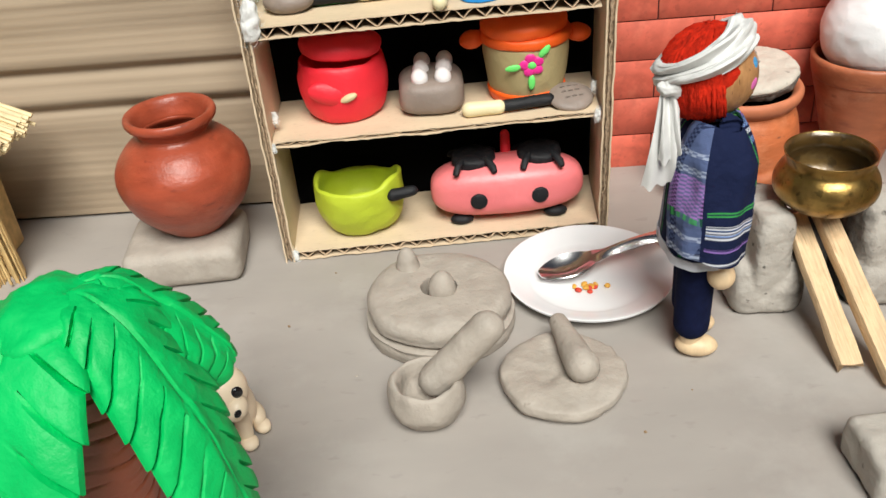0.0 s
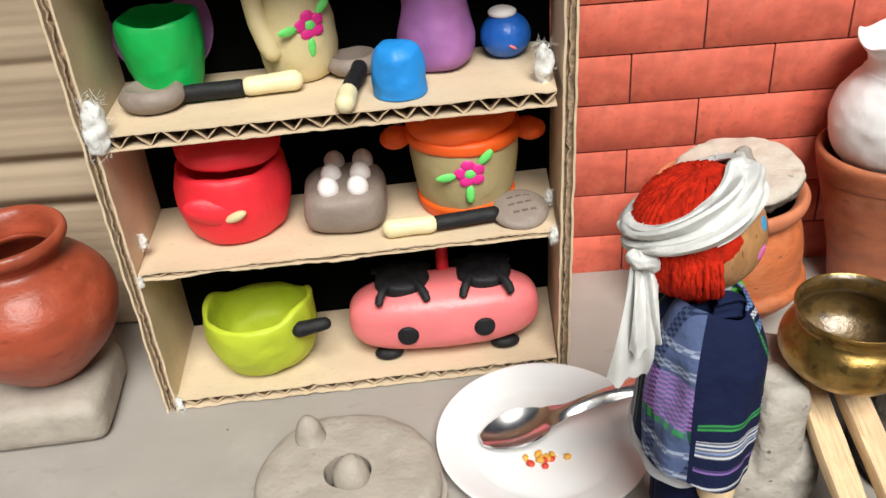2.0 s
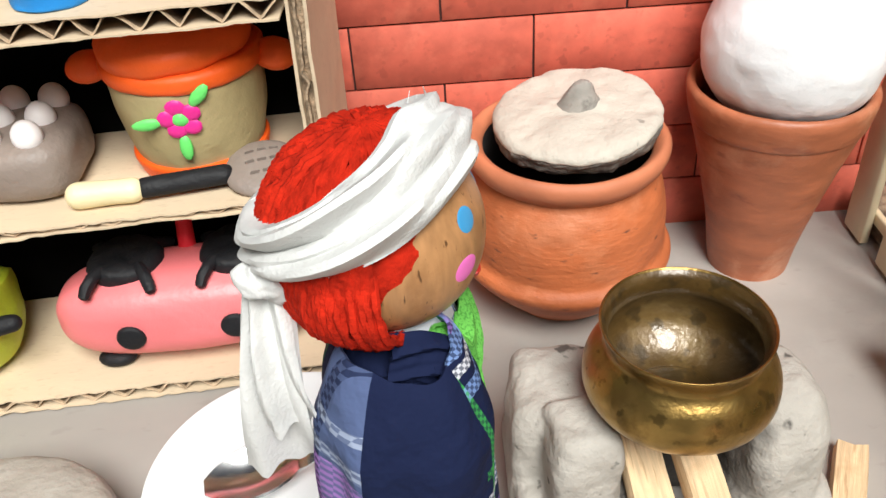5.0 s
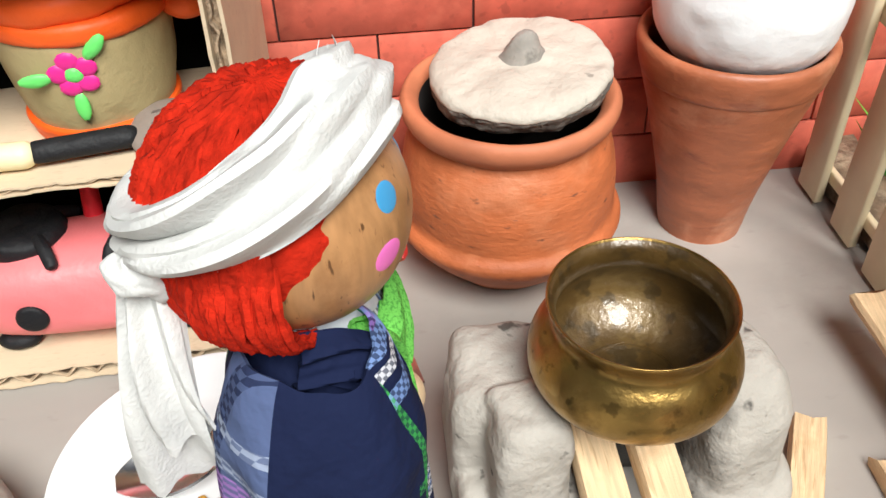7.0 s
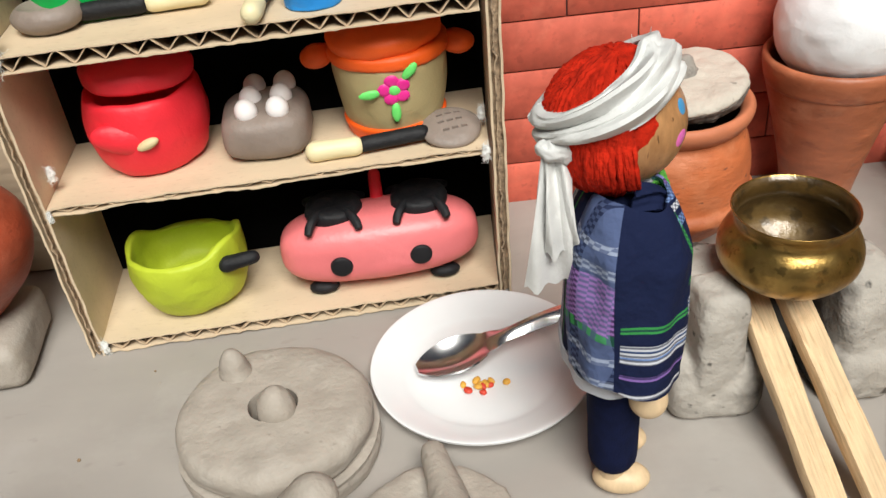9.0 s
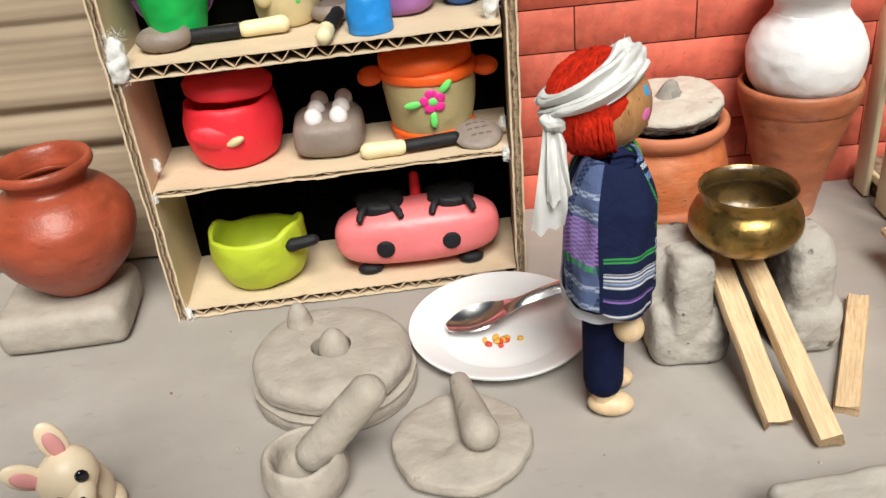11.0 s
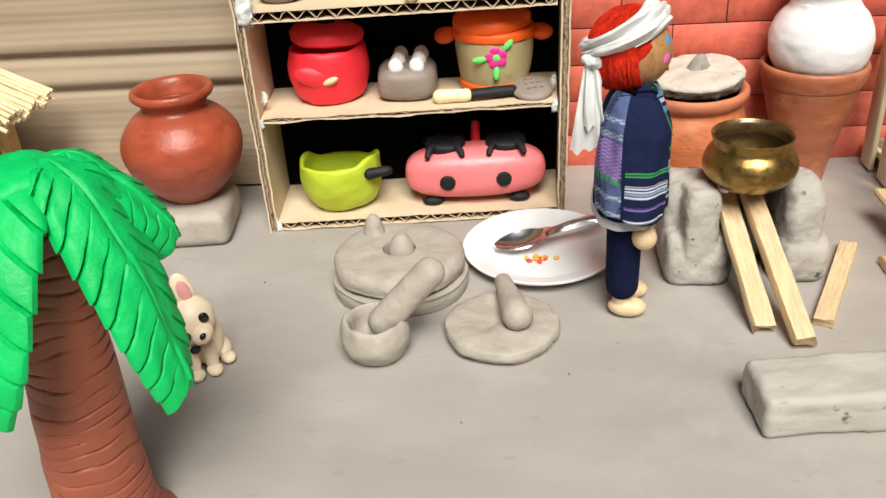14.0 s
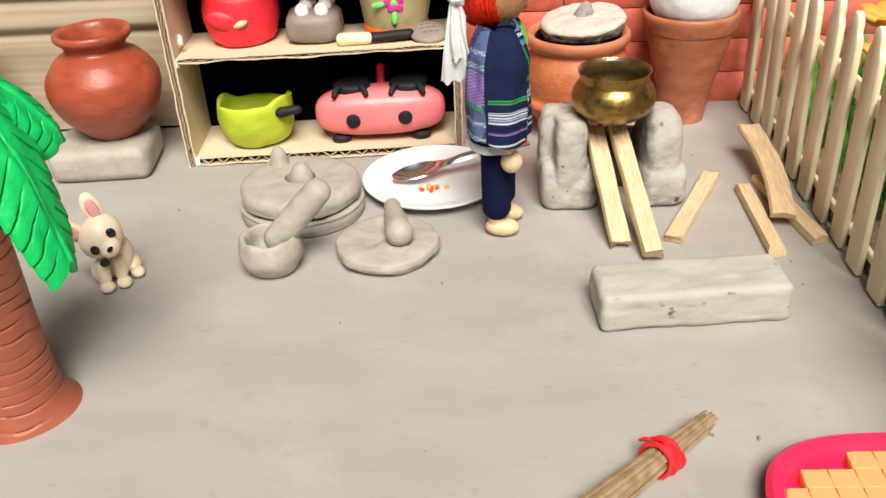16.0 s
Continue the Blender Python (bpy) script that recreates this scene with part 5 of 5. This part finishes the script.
# ---- dog figurine, one plain mesh ----
def dog():
    ps, head = [], []
    ps.append((moved(blob(0.0105, 0.0125, 0.0135, 0.0003, 0.01, 81), pose(0.004, 0.008, 0.0130, -18, 0, 0)), 0))
    head.append((blob(0.0128, 0.0112, 0.0112, 0.0002, 0.01, 82), 0))
    head.append((moved(blob(0.0062, 0.0066, 0.0050), pose(0, -0.0095, -0.0036)), 0))
    for x, t in ((-0.0085, -18), (0.0085, 18)):
        head.append((moved(blob(0.0052, 0.0024, 0.0090), pose(x, 0.003, 0.0128, -8, t, 0)), 0))
        head.append((moved(blob(0.0031, 0.0012, 0.0060), pose(x, 0.0005, 0.0128, -8, t, 0)), 2))
    for x in (-0.0062, 0.0062):
        head.append((moved(blob(0.0026, 0.0017, 0.0029, sub=3), pose(x, -0.0098, 0.0012)), 1))
    head.append((moved(blob(0.0019, 0.0014, 0.0014, sub=3), pose(0, -0.0158, -0.0018)), 1))
    ps += [(moved(b, pose(-0.001, -0.002, 0.0300, 0, -34, 4)), k) for b, k in head]
    for x, y in ((-0.0050, -0.0060), (0.0045, -0.0055)):
        ps.append((capsule((x, y + 0.004, 0.018), (x, y, 0.0030), 0.0042, 0.0036), 0))
        ps.append((moved(blob(0.0042, 0.0052, 0.0028), pose(x, y - 0.002, 0.0028)), 0))
    for x in (-0.006, 0.0125):
        ps.append((moved(blob(0.0050, 0.0085, 0.0052), pose(x, 0.007, 0.0052)), 0))
        ps.append((moved(blob(0.0040, 0.0052, 0.0028), pose(x + 0.001, 0.000, 0.0028)), 0))
    ps.append((moved(blob(0.0028, 0.0014, 0.0024, sub=3), pose(-0.003, -0.0098, 0.0180)), 1))
    return joined(ps)


solo("dog_figurine", dog(), [M_DOG, M_DOGEYE, M_DOGPINK], pose(-0.1065, 0.2640, 0, 0, 0, 30) @ Matrix.Diagonal((0.88, 0.88, 0.96, 1)), "small cream vinyl dog figurine with pink ears and black eyes", "figurine")


# ---- doll, one plain mesh ----
def with_uv(bm, fn):
    uv = bm.loops.layers.uv.verify()
    for f in bm.faces:
        mid = f.calc_center_median()
        for lo in f.loops:
            lo[uv].uv = fn(lo.vert.co, mid)
    return bm


def doll():
    WOOD, WRAP, YARN, PLAID, GREEN, NAVY, PALE, EYE_, CHEEK, MOUTH = range(10)
    ps = []
    hc, hr = Vector((0, 0, 0.1470)), 0.0168
    ps.append((moved(blob(hr, hr, hr, sub=5), Matrix.Translation(hc)), WOOD))

    def dot(az, el, rx, rz, slot):
        n = Vector((math.sin(radians(az)) * math.cos(radians(el)), -math.cos(radians(az)) * math.cos(radians(el)), math.sin(radians(el))))
        q = n.to_track_quat("Z", "Y").to_matrix().to_4x4()
        b = bmesh.new()
        bmesh.ops.create_uvsphere(b, u_segments=24, v_segments=8, radius=1)
        for v in b.verts:
            v.co = Vector((v.co.x * rx, v.co.y * rz, v.co.z * 0.00016 - (v.co.x ** 2 * rx ** 2 + v.co.y ** 2 * rz ** 2) / (2 * hr)))
        ps.append((moved(b, Matrix.Translation(hc + n * hr) @ q), slot))
    dot(-22, 22, 0.0021, 0.0021, EYE_)
    dot(28, 22, 0.0021, 0.0021, EYE_)
    dot(-30, -4, 0.0026, 0.0022, CHEEK)
    dot(38, -4, 0.0026, 0.0022, CHEEK)
    arc = []
    for k in range(9):
        az, t = 3 + (k - 4) * 2.6, (k - 4) / 4
        el = -30 + 5.5 * t * t
        n = Vector((math.sin(radians(az)) * math.cos(radians(el)), -math.cos(radians(az)) * math.cos(radians(el)), math.sin(radians(el))))
        arc.append(hc + n * (hr + 0.0001))
    ps.append((tube(arc, [0.0002, 0.0005, 0.0008, 0.0010, 0.0011, 0.0010, 0.0008, 0.0005, 0.0002], 8), MOUTH))
    # yarn hair over the back, crown and sides
    def on_head(az, el, r):
        return Vector((math.sin(radians(az)) * math.cos(radians(el)), -math.cos(radians(az)) * math.cos(radians(el)), math.sin(radians(el)))) * r

    def strand(pts, r, seed):
        ps.append((tube(pts, [r * (1 + 0.25 * math.sin(i * 2.4 + seed)) for i in range(len(pts))], 6), YARN))
    rnd = random.Random(9)
    hair = blob(hr * 1.04, hr * 1.0, hr * 1.00, 0.0005, 0.006, 90)
    ps.append((moved(hair, Matrix.Translation(hc + Vector((0, 0.0016, 0.0010)))), YARN))
    for k in range(230):
        az = rnd.uniform(72, 276)
        el0, end = rnd.uniform(30, 90), rnd.uniform(-52, -34)
        pts = []
        for i in range(13):
            t = i / 12
            el = el0 * (1 - t) + end * t
            r = hr + 0.0016 + 0.0009 * t + 0.0004 * math.sin(t * 25 + k)
            pts.append(hc + Vector((0, 0.0010, 0)) + on_head(az + 3 * math.sin(t * 7 + k), el, r))
        strand(pts, 0.00075, k)
    for k in range(90):
        az = rnd.uniform(-75, 75)
        pts = [hc + Vector((0, 0.0012, 0.0006)) + on_head(az, 94 - 34 * i / 7, hr + 0.0012 + 0.0003 * math.sin(i * 2 + k)) for i in range(8)]
        strand(pts, 0.00070, k)
    for k in range(26):
        az = rnd.uniform(60, 104)
        fall, sway = rnd.uniform(0.013, 0.021), rnd.uniform(-0.002, 0.004)
        pts = []
        for i in range(14):
            t = i / 13
            q = on_head(az, 34 - 34 * min(1, t * 2.2), hr + 0.0012 + 0.0012 * t)
            z = q.z if t < 0.45 else -fall * (t - 0.45) / 0.55
            pts.append(hc + Vector((q.x + sway * t * t + 0.0008 * math.sin(t * 21 + k), q.y + 0.0007 * math.cos(t * 19 + k), z)))
        strand(pts, 0.00052, k)
    for k in range(34):
        az = rnd.uniform(-116, -82)
        pts = []
        for i in range(12):
            t = i / 11
            el = 12 - 60 * t
            pts.append(hc + on_head(az + 14 * t * t * (az + 116) / 34, el, hr + 0.0010 + 0.0030 * math.sin(math.pi * min(1, t * 1.1)) + 0.0004 * math.sin(t * 20 + k)))
        strand(pts, 0.00070, k)
    # headcloth: a folded band, high over the brow, low behind the ear, with a knot and hanging ends
    rows = []
    for i in range(97):
        az = -180 + 360 * i / 96
        mid = 28 + 28 * math.cos(radians(az)) - 8 * math.sin(radians(az))
        half = 18.5 + 4 * math.exp(-((az + 75) / 50) ** 2) - 7 * math.exp(-((az + 140) / 32) ** 2) + 1.5 * math.sin(radians(az * 2 + 20))
        row = []
        for j in range(25):
            v = j / 24 * 2 - 1
            folds = 0.0014 * math.sin(v * 6.5 + 2.2 * math.sin(radians(az + 30)) + 0.8) + 0.0007 * math.sin(v * 13 - radians(az) * 2) + 0.00025 * math.sin(v * 21 + 3 * noise.noise(Vector((az * 0.03, 1, 2))))
            folds *= 0.55 + 0.75 * math.exp(-((az + 95) / 60) ** 2)
            puff = 0.0026 * (1 - abs(v) ** 3.0) + 0.0012 * (v + 1) * math.exp(-((az - 5) / 70) ** 2)
            r = hr + 0.0020 + puff + folds * (1 - v ** 6) + 0.0005 * noise.noise(Vector((az * 0.06, v * 2, 3)))
            row.append(hc + Vector((0, 0.0008, 0.0004)) + on_head(az, mid + v * half, r))
        rows.append(row)
    ps.append((sheet(rows, 0.0005), WRAP))
    knot = hc + on_head(-142, -3, hr + 0.0035)
    ps.append((moved(blob(0.0040, 0.0050, 0.0036, 0.0012, 0.003, 96), Matrix.Translation(knot)), WRAP))
    for dx, dy, w, fall in ((-0.0030, 0.0030, 0.0066, 0.0400), (-0.0045, -0.001, 0.0046, 0.0280)):
        rows = []
        for i in range(20):
            t = i / 19
            c = knot + Vector((dx * t - 0.0025 * math.sin(math.pi * t), dy * t, -0.001 - fall * t))
            rows.append([c + Vector((0.0016 * math.sin(v * 4 + t * 3) - 0.35 * v * w * t, v * w * (0.55 + 0.45 * t), 0.0012 * math.sin(v * 8 + 1) * t)) for v in np.linspace(-1, 1, 15)])
        ps.append((sheet(rows, 0.0005), WRAP))
    for k in range(7):
        b0 = hc + on_head(52 + 8 * k - 24, 60 - 2 * k, hr + 0.0032)
        up_ = 0.006 if k == 3 else 0.0016
        ps.append((tube([b0, b0 + Vector((0.0006 * (k - 3) - 0.001, 0, up_ * 0.6)), b0 + Vector((0.0010 * (k - 3) - 0.003 * (k == 3), 0, up_))], [0.00025 if k == 3 else 0.00010, 0.0002 if k == 3 else 0.00008, 0.00006], 5), WRAP))
    # neck, shirt, sleeves
    ps.append((moved(lathe([(0.0055, 0), (0.0050, 0.006)], 20), pose(0, 0, 0.1255)), PALE))
    rows = []
    for i in range(44):
        t = i / 43
        z = 0.1305 - 0.0590 * t
        rx = 0.0085 + 0.0098 * min(1, t * 6) ** 0.6 + 0.0030 * t
        ry = 0.0070 + 0.0052 * min(1, t * 5) ** 0.6 + 0.0035 * t
        row = []
        for k in range(97):
            a = 2 * math.pi * k / 96
            f = 1 + 0.030 * t * math.sin(a * 5 + 1.2) + 0.018 * t * math.sin(a * 11) + 0.02 * noise.noise(Vector((math.cos(a) * 2, math.sin(a) * 2, t * 3)))
            row.append(Vector((math.cos(a) * rx * f, math.sin(a) * ry * f, z - 0.0012 * t * math.cos(a * 2))))
        rows.append(row)
    ps.append((with_uv(sheet(rows, 0.0006), lambda c, f: (c.x + 0.05 + 0.15 * min(0, c.y + 0.011), 0.12)), PLAID))
    band = []
    for i in range(6):
        band.append([Vector((r.x * 1.015, r.y * 1.015, r.z - 0.0009 * i + 0.0025)) for r in rows[-1]])
    ps.append((with_uv(sheet(band, 0.0007), lambda c, f: (0.060, 0.097)), PLAID))
    # wide draped front and sleeve over one arm: checked strip behind, plain side, striped front
    def sleeve_cloth(c, f):
        t = (0.1318 - f.z) / 0.055
        a = math.degrees(math.atan2((f.y + 0.0030) / 1.12, f.x + 0.0115 + 0.0030 * t)) % 360
        if a > 247:
            return (0.15 + c.x - 0.002, c.z - 0.0010)
        if 60 < a < 166:
            v = 0.152 + 0.75 * (c.z - 0.113) if f.z > 0.113 else 0.178 + 0.8 * (c.z - 0.097) if f.z > 0.097 else 0.141 if f.z > 0.094 else 0.152 + 0.6 * (c.z - 0.075)
            return (0.170 + 0.5 * c.x, v)
        if 60 < a < 171:
            return (0.0302, 0.12)
        return (0.020, min(c.z + 0.008, 0.1135))
    rows = []
    for i in range(44):
        t = i / 43
        z = 0.1318 - 0.0550 * t - 0.0010 * math.sin(3 * t)
        rx, ry = 0.0078 + 0.0062 * min(1, t * 4) ** 0.7, 0.0088 + 0.0066 * min(1, t * 4) ** 0.7
        cx = -0.0115 - 0.0030 * t
        row = []
        for k in range(65):
            a = 2 * math.pi * k / 64
            f = 1 + (0.05 * math.sin(a * 3 + 2.0 + 2 * t) + 0.04 * math.sin(a * 7 + 3 * t)) * min(1, t * 2) + 0.12 * noise.noise(Vector((math.cos(a) * 2.2, math.sin(a) * 2.2, 5 + t * 2.5)))
            inner = max(0, math.cos(a)) ** 2 * 0.0035 * math.sin(math.pi * t)
            row.append(Vector((cx + math.cos(a) * rx * f - inner, -0.0030 + math.sin(a) * ry * f, z - 0.0018 * math.sin(a * 2))))
        rows.append(row)
    ps.append((with_uv(sheet(rows, 0.0006), sleeve_cloth), PLAID))
    # green sleeve of the other arm
    srows = []
    for i in range(20):
        t = i / 19
        c = Vector((0.0140 + 0.0095 * t, -0.0010 * t, 0.1260 - 0.0280 * t))
        r = 0.0050 + 0.0010 * t
        srows.append([c + Vector((math.cos(a) * r * (1 + 0.10 * math.sin(3 * a + t * 2)), math.sin(a) * r, 0.001 * math.cos(a) - 0.002 * math.cos(a))) for a in np.linspace(0, 2 * math.pi, 41)])
    ps.append((sheet(srows, 0.0007), GREEN))
    for start, elbow, wrist in (((-0.0150, -0.003, 0.092), (-0.0165, -0.0060, 0.0800), (-0.0165, -0.0080, 0.0670)), ((0.0190, -0.001, 0.108), (0.0262, -0.0030, 0.0880), (0.0300, -0.0060, 0.0760))):
        ps.append((capsule(start, elbow, 0.0044, 0.0050), PALE))
        ps.append((capsule(elbow, wrist, 0.0052, 0.0048), PALE))
        ps.append((moved(blob(0.0060, 0.0058, 0.0060), Matrix.Translation(Vector(wrist) + Vector((0.001, -0.0015, -0.0045)))), PALE))
    # green cowl: a wide fold from the nape over the chest, its end running down
    def cowl(line, w0, w1, hang, seed, slot):
        pts = [Vector(p) for p in line]
        rows = []
        for i in range(41):
            t = i / 40 * (len(pts) - 1)
            k = min(int(t), len(pts) - 2)
            u = t - k
            p0, p1, p2, p3 = pts[max(0, k - 1)], pts[k], pts[k + 1], pts[min(len(pts) - 1, k + 2)]
            c = 0.5 * (2 * p1 + (p2 - p0) * u + (2 * p0 - 5 * p1 + 4 * p2 - p3) * u * u + (3 * p1 - p0 - 3 * p2 + p3) * u ** 3)
            w = w0 + (w1 - w0) * i / 40
            d = (p2 - p1).normalized()
            out = Vector((c.x, c.y - 0.004, 0.003)).normalized()
            across = d.cross(out).normalized()
            row = []
            for v in np.linspace(-1, 1, 21):
                bulge = hang * (1 - v * v) + 0.0007 * math.sin(v * 6 + seed + 0.12 * i) + 0.0004 * math.sin(v * 11 + 0.2 * i)
                row.append(c + across * float(v * w) + out * float(bulge))
            rows.append(row)
        ps.append((with_uv(sheet(rows, 0.0006), lambda c, f: (0.0473, 0.12)), slot))
    cowl(((0.0118, 0.0050, 0.1295), (0.0122, -0.0030, 0.1285), (0.0095, -0.0090, 0.1258), (0.0040, -0.0118, 0.1222), (-0.0020, -0.0122, 0.1205)), 0.0044, 0.0058, 0.0026, 0, GREEN)
    cowl(((-0.0085, -0.0075, 0.1300), (-0.0050, -0.0115, 0.1265), (-0.0040, -0.0130, 0.1200), (-0.0060, -0.0145, 0.1120), (-0.0070, -0.0150, 0.1040)), 0.0030, 0.0024, 0.0022, 2, GREEN)
    cowl(((-0.0150, -0.0020, 0.1320), (-0.0120, -0.0080, 0.1300), (-0.0090, -0.0118, 0.1240), (-0.0095, -0.0140, 0.1150)), 0.0045, 0.0040, 0.0022, 4, PLAID)
    ps.append((with_uv(tube([(0.0095, 0.001, 0.1305), (0.0060, -0.0065, 0.1300), (0, -0.0090, 0.1290), (-0.0060, -0.0065, 0.1305), (-0.0090, 0, 0.1315)], 0.0018, 10, amp=0.0004, size=0.003), lambda c, f: (0.053, 0.12)), PLAID))
    # trousers and feet
    for sx in (-1, 1):
        ps.append((capsule((sx * 0.0066, 0, 0.0860), (sx * 0.0086, 0, 0.0240), 0.0086, 0.0080), NAVY))
        ps.append((moved(blob(0.0062, 0.0095, 0.0050), pose(sx * 0.0086, -0.003, 0.0194)), PALE))
        ps.append((capsule((sx * 0.0086, 0, 0.034), (sx * 0.0086, 0, 0.0165), 0.0045, 0.0045), PALE))
    return joined(ps)


solo("doll", doll(), [M_DOLLWOOD, M_WRAP, M_YARN, M_PLAID, M_GREENCLOTH, M_NAVY, M_PALEWOOD, M_EYEBLUE, M_CHEEK, M_MOUTH], pose(0.0915, 0.3120, -0.0140, 0, 0, 80) @ Matrix.Scale(0.973, 4), "wooden doll in plaid shirt with red yarn hair and white headcloth", "doll")


# ---- thatched hut corner ----
def hut():
    p = thing("thatched_hut", pose(-0.2690, 0.4180, 0), "corner of a toy hut with a straw post and pale thatch", "hut")
    part("post", straw_bundle("post", Vector((0.0095, -0.0200, 0.0)), Vector((0.0060, -0.0200, 0.075)), 0.0085, 0.0085, 60, M_STRAW, 4), M_STRAW, p, "upright bundle of straw")
    pieces = []
    r = random.Random(8)
    for k in range(90):
        y = r.uniform(-0.045, 0.018)
        drop = r.uniform(-0.004, 0.004)
        x = 0.030 + r.uniform(-0.006, 0.006) - 0.10 * abs(y + 0.005)
        pieces.append(tube([Vector((-0.05, y * 0.6, 0.125 + drop)), Vector((-0.01, y * 0.85, 0.102 + drop)), Vector((x, y, 0.079 + drop))], [r.uniform(0.0011, 0.0017)] * 3, 6))
    tagged(part("thatch", joined(pieces), M_STRAWPALE, p), "pale thatch of straw", kind="stuff")
    part("hut_wall", moved(rbox(0.06, 0.05, 0.10, 0.002), pose(-0.030, -0.002, 0)), M_STRAW, p)


hut()

# ---- fence and what grows behind it ----
FENCE_X = 0.2625


def fence():
    p = thing("picket_fence", pose(FENCE_X, 0, 0), "cream plastic toy picket fence along the floor's edge", "fence")
    outline = [(-0.0072, 0.0), (-0.0072, 0.0985), (-0.0060, 0.1012), (-0.0046, 0.1030), (-0.0048, 0.1068), (-0.0034, 0.1104), (0.0, 0.1120), (0.0034, 0.1104), (0.0048, 0.1068), (0.0046, 0.1030), (0.0060, 0.1012), (0.0072, 0.0985), (0.0072, 0.0)]
    b = bmesh.new()
    face = b.faces.new([b.verts.new((-0.0017, y, z)) for y, z in outline])
    grown = bmesh.ops.extrude_face_region(b, geom=[face])
    bmesh.ops.translate(b, vec=(0.0034, 0, 0), verts=[v for v in grown["geom"] if isinstance(v, bmesh.types.BMVert)])
    bmesh.ops.bevel(b, geom=b.edges[:], offset=0.0006, segments=1, affect="EDGES")
    picket = finish("picket", b, M_CREAM)
    y, k = 0.4640, 0
    while y > -0.06:
        ob = new("picket", picket)
        ob.parent = p
        ob.matrix_basis = pose(0.0006 * math.sin(k * 2.1), y, 0.0015, 1.0 * math.sin(k * 1.3), 0.8 * math.sin(k * 2.7), 0)
        y -= 0.0256
        k += 1
    for z, h in ((0.0720, 0.0100), (0.0100, 0.0050)):
        part("rail", moved(rbox(0.0028, 0.545, h, 0.0009, seg=2), pose(0.0032, 0.2045, z)), M_CREAM, p)


fence()


def mulch():
    bm = rbox(0.020, 0.56, 0.012, 0.003, 0.0022, 0.006, 101, cuts=30)
    return bm


solo("mulch_strip", mulch(), M_BARK, pose(FENCE_X + 0.0150, 0.205, 0), "strip of dark woven bark behind the fence", "mulch", kind="stuff")


def blades():
    r = random.Random(12)
    verts, faces = [], []
    for k in range(5200):
        x, y = r.uniform(0.285, 0.40), r.uniform(-0.05, 0.47)
        h, w = r.uniform(0.022, 0.060), r.uniform(0.0008, 0.0016)
        a = r.uniform(0, 6.283)
        lx, ly = r.gauss(0, 0.010), r.gauss(0, 0.010)
        dx, dy = math.cos(a) * w, math.sin(a) * w
        i = len(verts)
        verts += [(x - dx, y - dy, 0), (x + dx, y + dy, 0), (x + lx * 0.4 - dx * 0.8, y + ly * 0.4 - dy * 0.8, h * 0.6), (x + lx * 0.4 + dx * 0.8, y + ly * 0.4 + dy * 0.8, h * 0.6), (x + lx, y + ly, h)]
        faces += [(i, i + 1, i + 3, i + 2), (i + 2, i + 3, i + 4)]
    me = bpy.data.meshes.new("grass")
    me.from_pydata(verts, [], faces)
    me.materials.append(M_GRASS)
    return me


tagged(new("grass", blades()), "dense green plastic grass behind the fence", "grass", kind="stuff")


def bloom(x, y, z, s, m, seed, label):
    r = random.Random(seed)
    p = thing("flower", pose(x, y, 0), label, "flower", "flowers behind the fence")
    part("stem", tube([(0, 0, 0), (0.002, 0.001, z * 0.5), (0, 0, z)], 0.0012, 6), M_GRASS, p, "green stem")
    for k in range(7):
        a = 2 * math.pi * k / 7 + r.random()
        part("petal", moved(blob(s * 0.55, s * 0.36, s * 0.16, 0.0006, 0.006, k, sub=2), pose(math.cos(a) * s * 0.5, math.sin(a) * s * 0.5, z, 0, -25, math.degrees(a))), m, p)


for k, (x, y, z, s, m) in enumerate(((0.300, 0.255, 0.060, 0.016, M_YELLOW), (0.305, 0.225, 0.066, 0.018, M_YELLOW), (0.300, 0.345, 0.078, 0.012, M_ORANGEF), (0.312, 0.385, 0.085, 0.013, M_ORANGEF), (0.298, 0.190, 0.060, 0.016, M_YELLOW), (0.308, 0.290, 0.068, 0.018, M_YELLOW), (0.302, 0.150, 0.066, 0.018, M_YELLOW), (0.316, 0.320, 0.075, 0.017, M_YELLOW), (0.300, 0.120, 0.058, 0.016, M_ORANGEF))):
    bloom(x, y, z, s * 1.5, m, k, "yellow toy flower behind the fence" if m is M_YELLOW else "orange toy flower behind the fence")

# ---- small litter on the floor ----
r_ = random.Random(21)
for k in range(24):
    x, y = r_.uniform(-0.12, 0.25), r_.uniform(0.08, 0.40)
    s = r_.uniform(0.0003, 0.0009)
    solo("clay_crumb", blob(s * r_.uniform(1, 1.8), s, s * 0.6, s * 0.3, s, k, sub=1), M_TWIG if k % 3 else M_CLAY, pose(x, y, s * 0.4, 0, 0, r_.uniform(0, 180)), "tiny dark crumb lying on the floor" if k % 3 else "tiny grey clay crumb lying on the floor", "crumb", "crumbs on the floor")

# ---- bricks of the painted wall ----
def brick_mesh(w, seed):
    bm = rbox(w - JOINT, 0.0016, ROW_H - JOINT, 0.00012, seg=1)
    return finish("brick", bm, M_BRICK)


brick_full = brick_mesh(BRICK_L, 1)
for row in range(10):
    z = -0.0020 + ROW_H * row
    x = 0.1077 - 2 * BRICK_L + (BRICK_L / 2 if row % 2 else 0)
    while x < 0.62:
        if x > 0.01 and z > -0.003 and z + ROW_H < 0.236:
            ob = new("brick", brick_full)
            ob.parent = brick_wall
            ob.matrix_basis = pose(x + BRICK_L / 2, BRICK_Y + 0.0004, max(z, -0.002) + JOINT / 2)
        x += BRICK_L
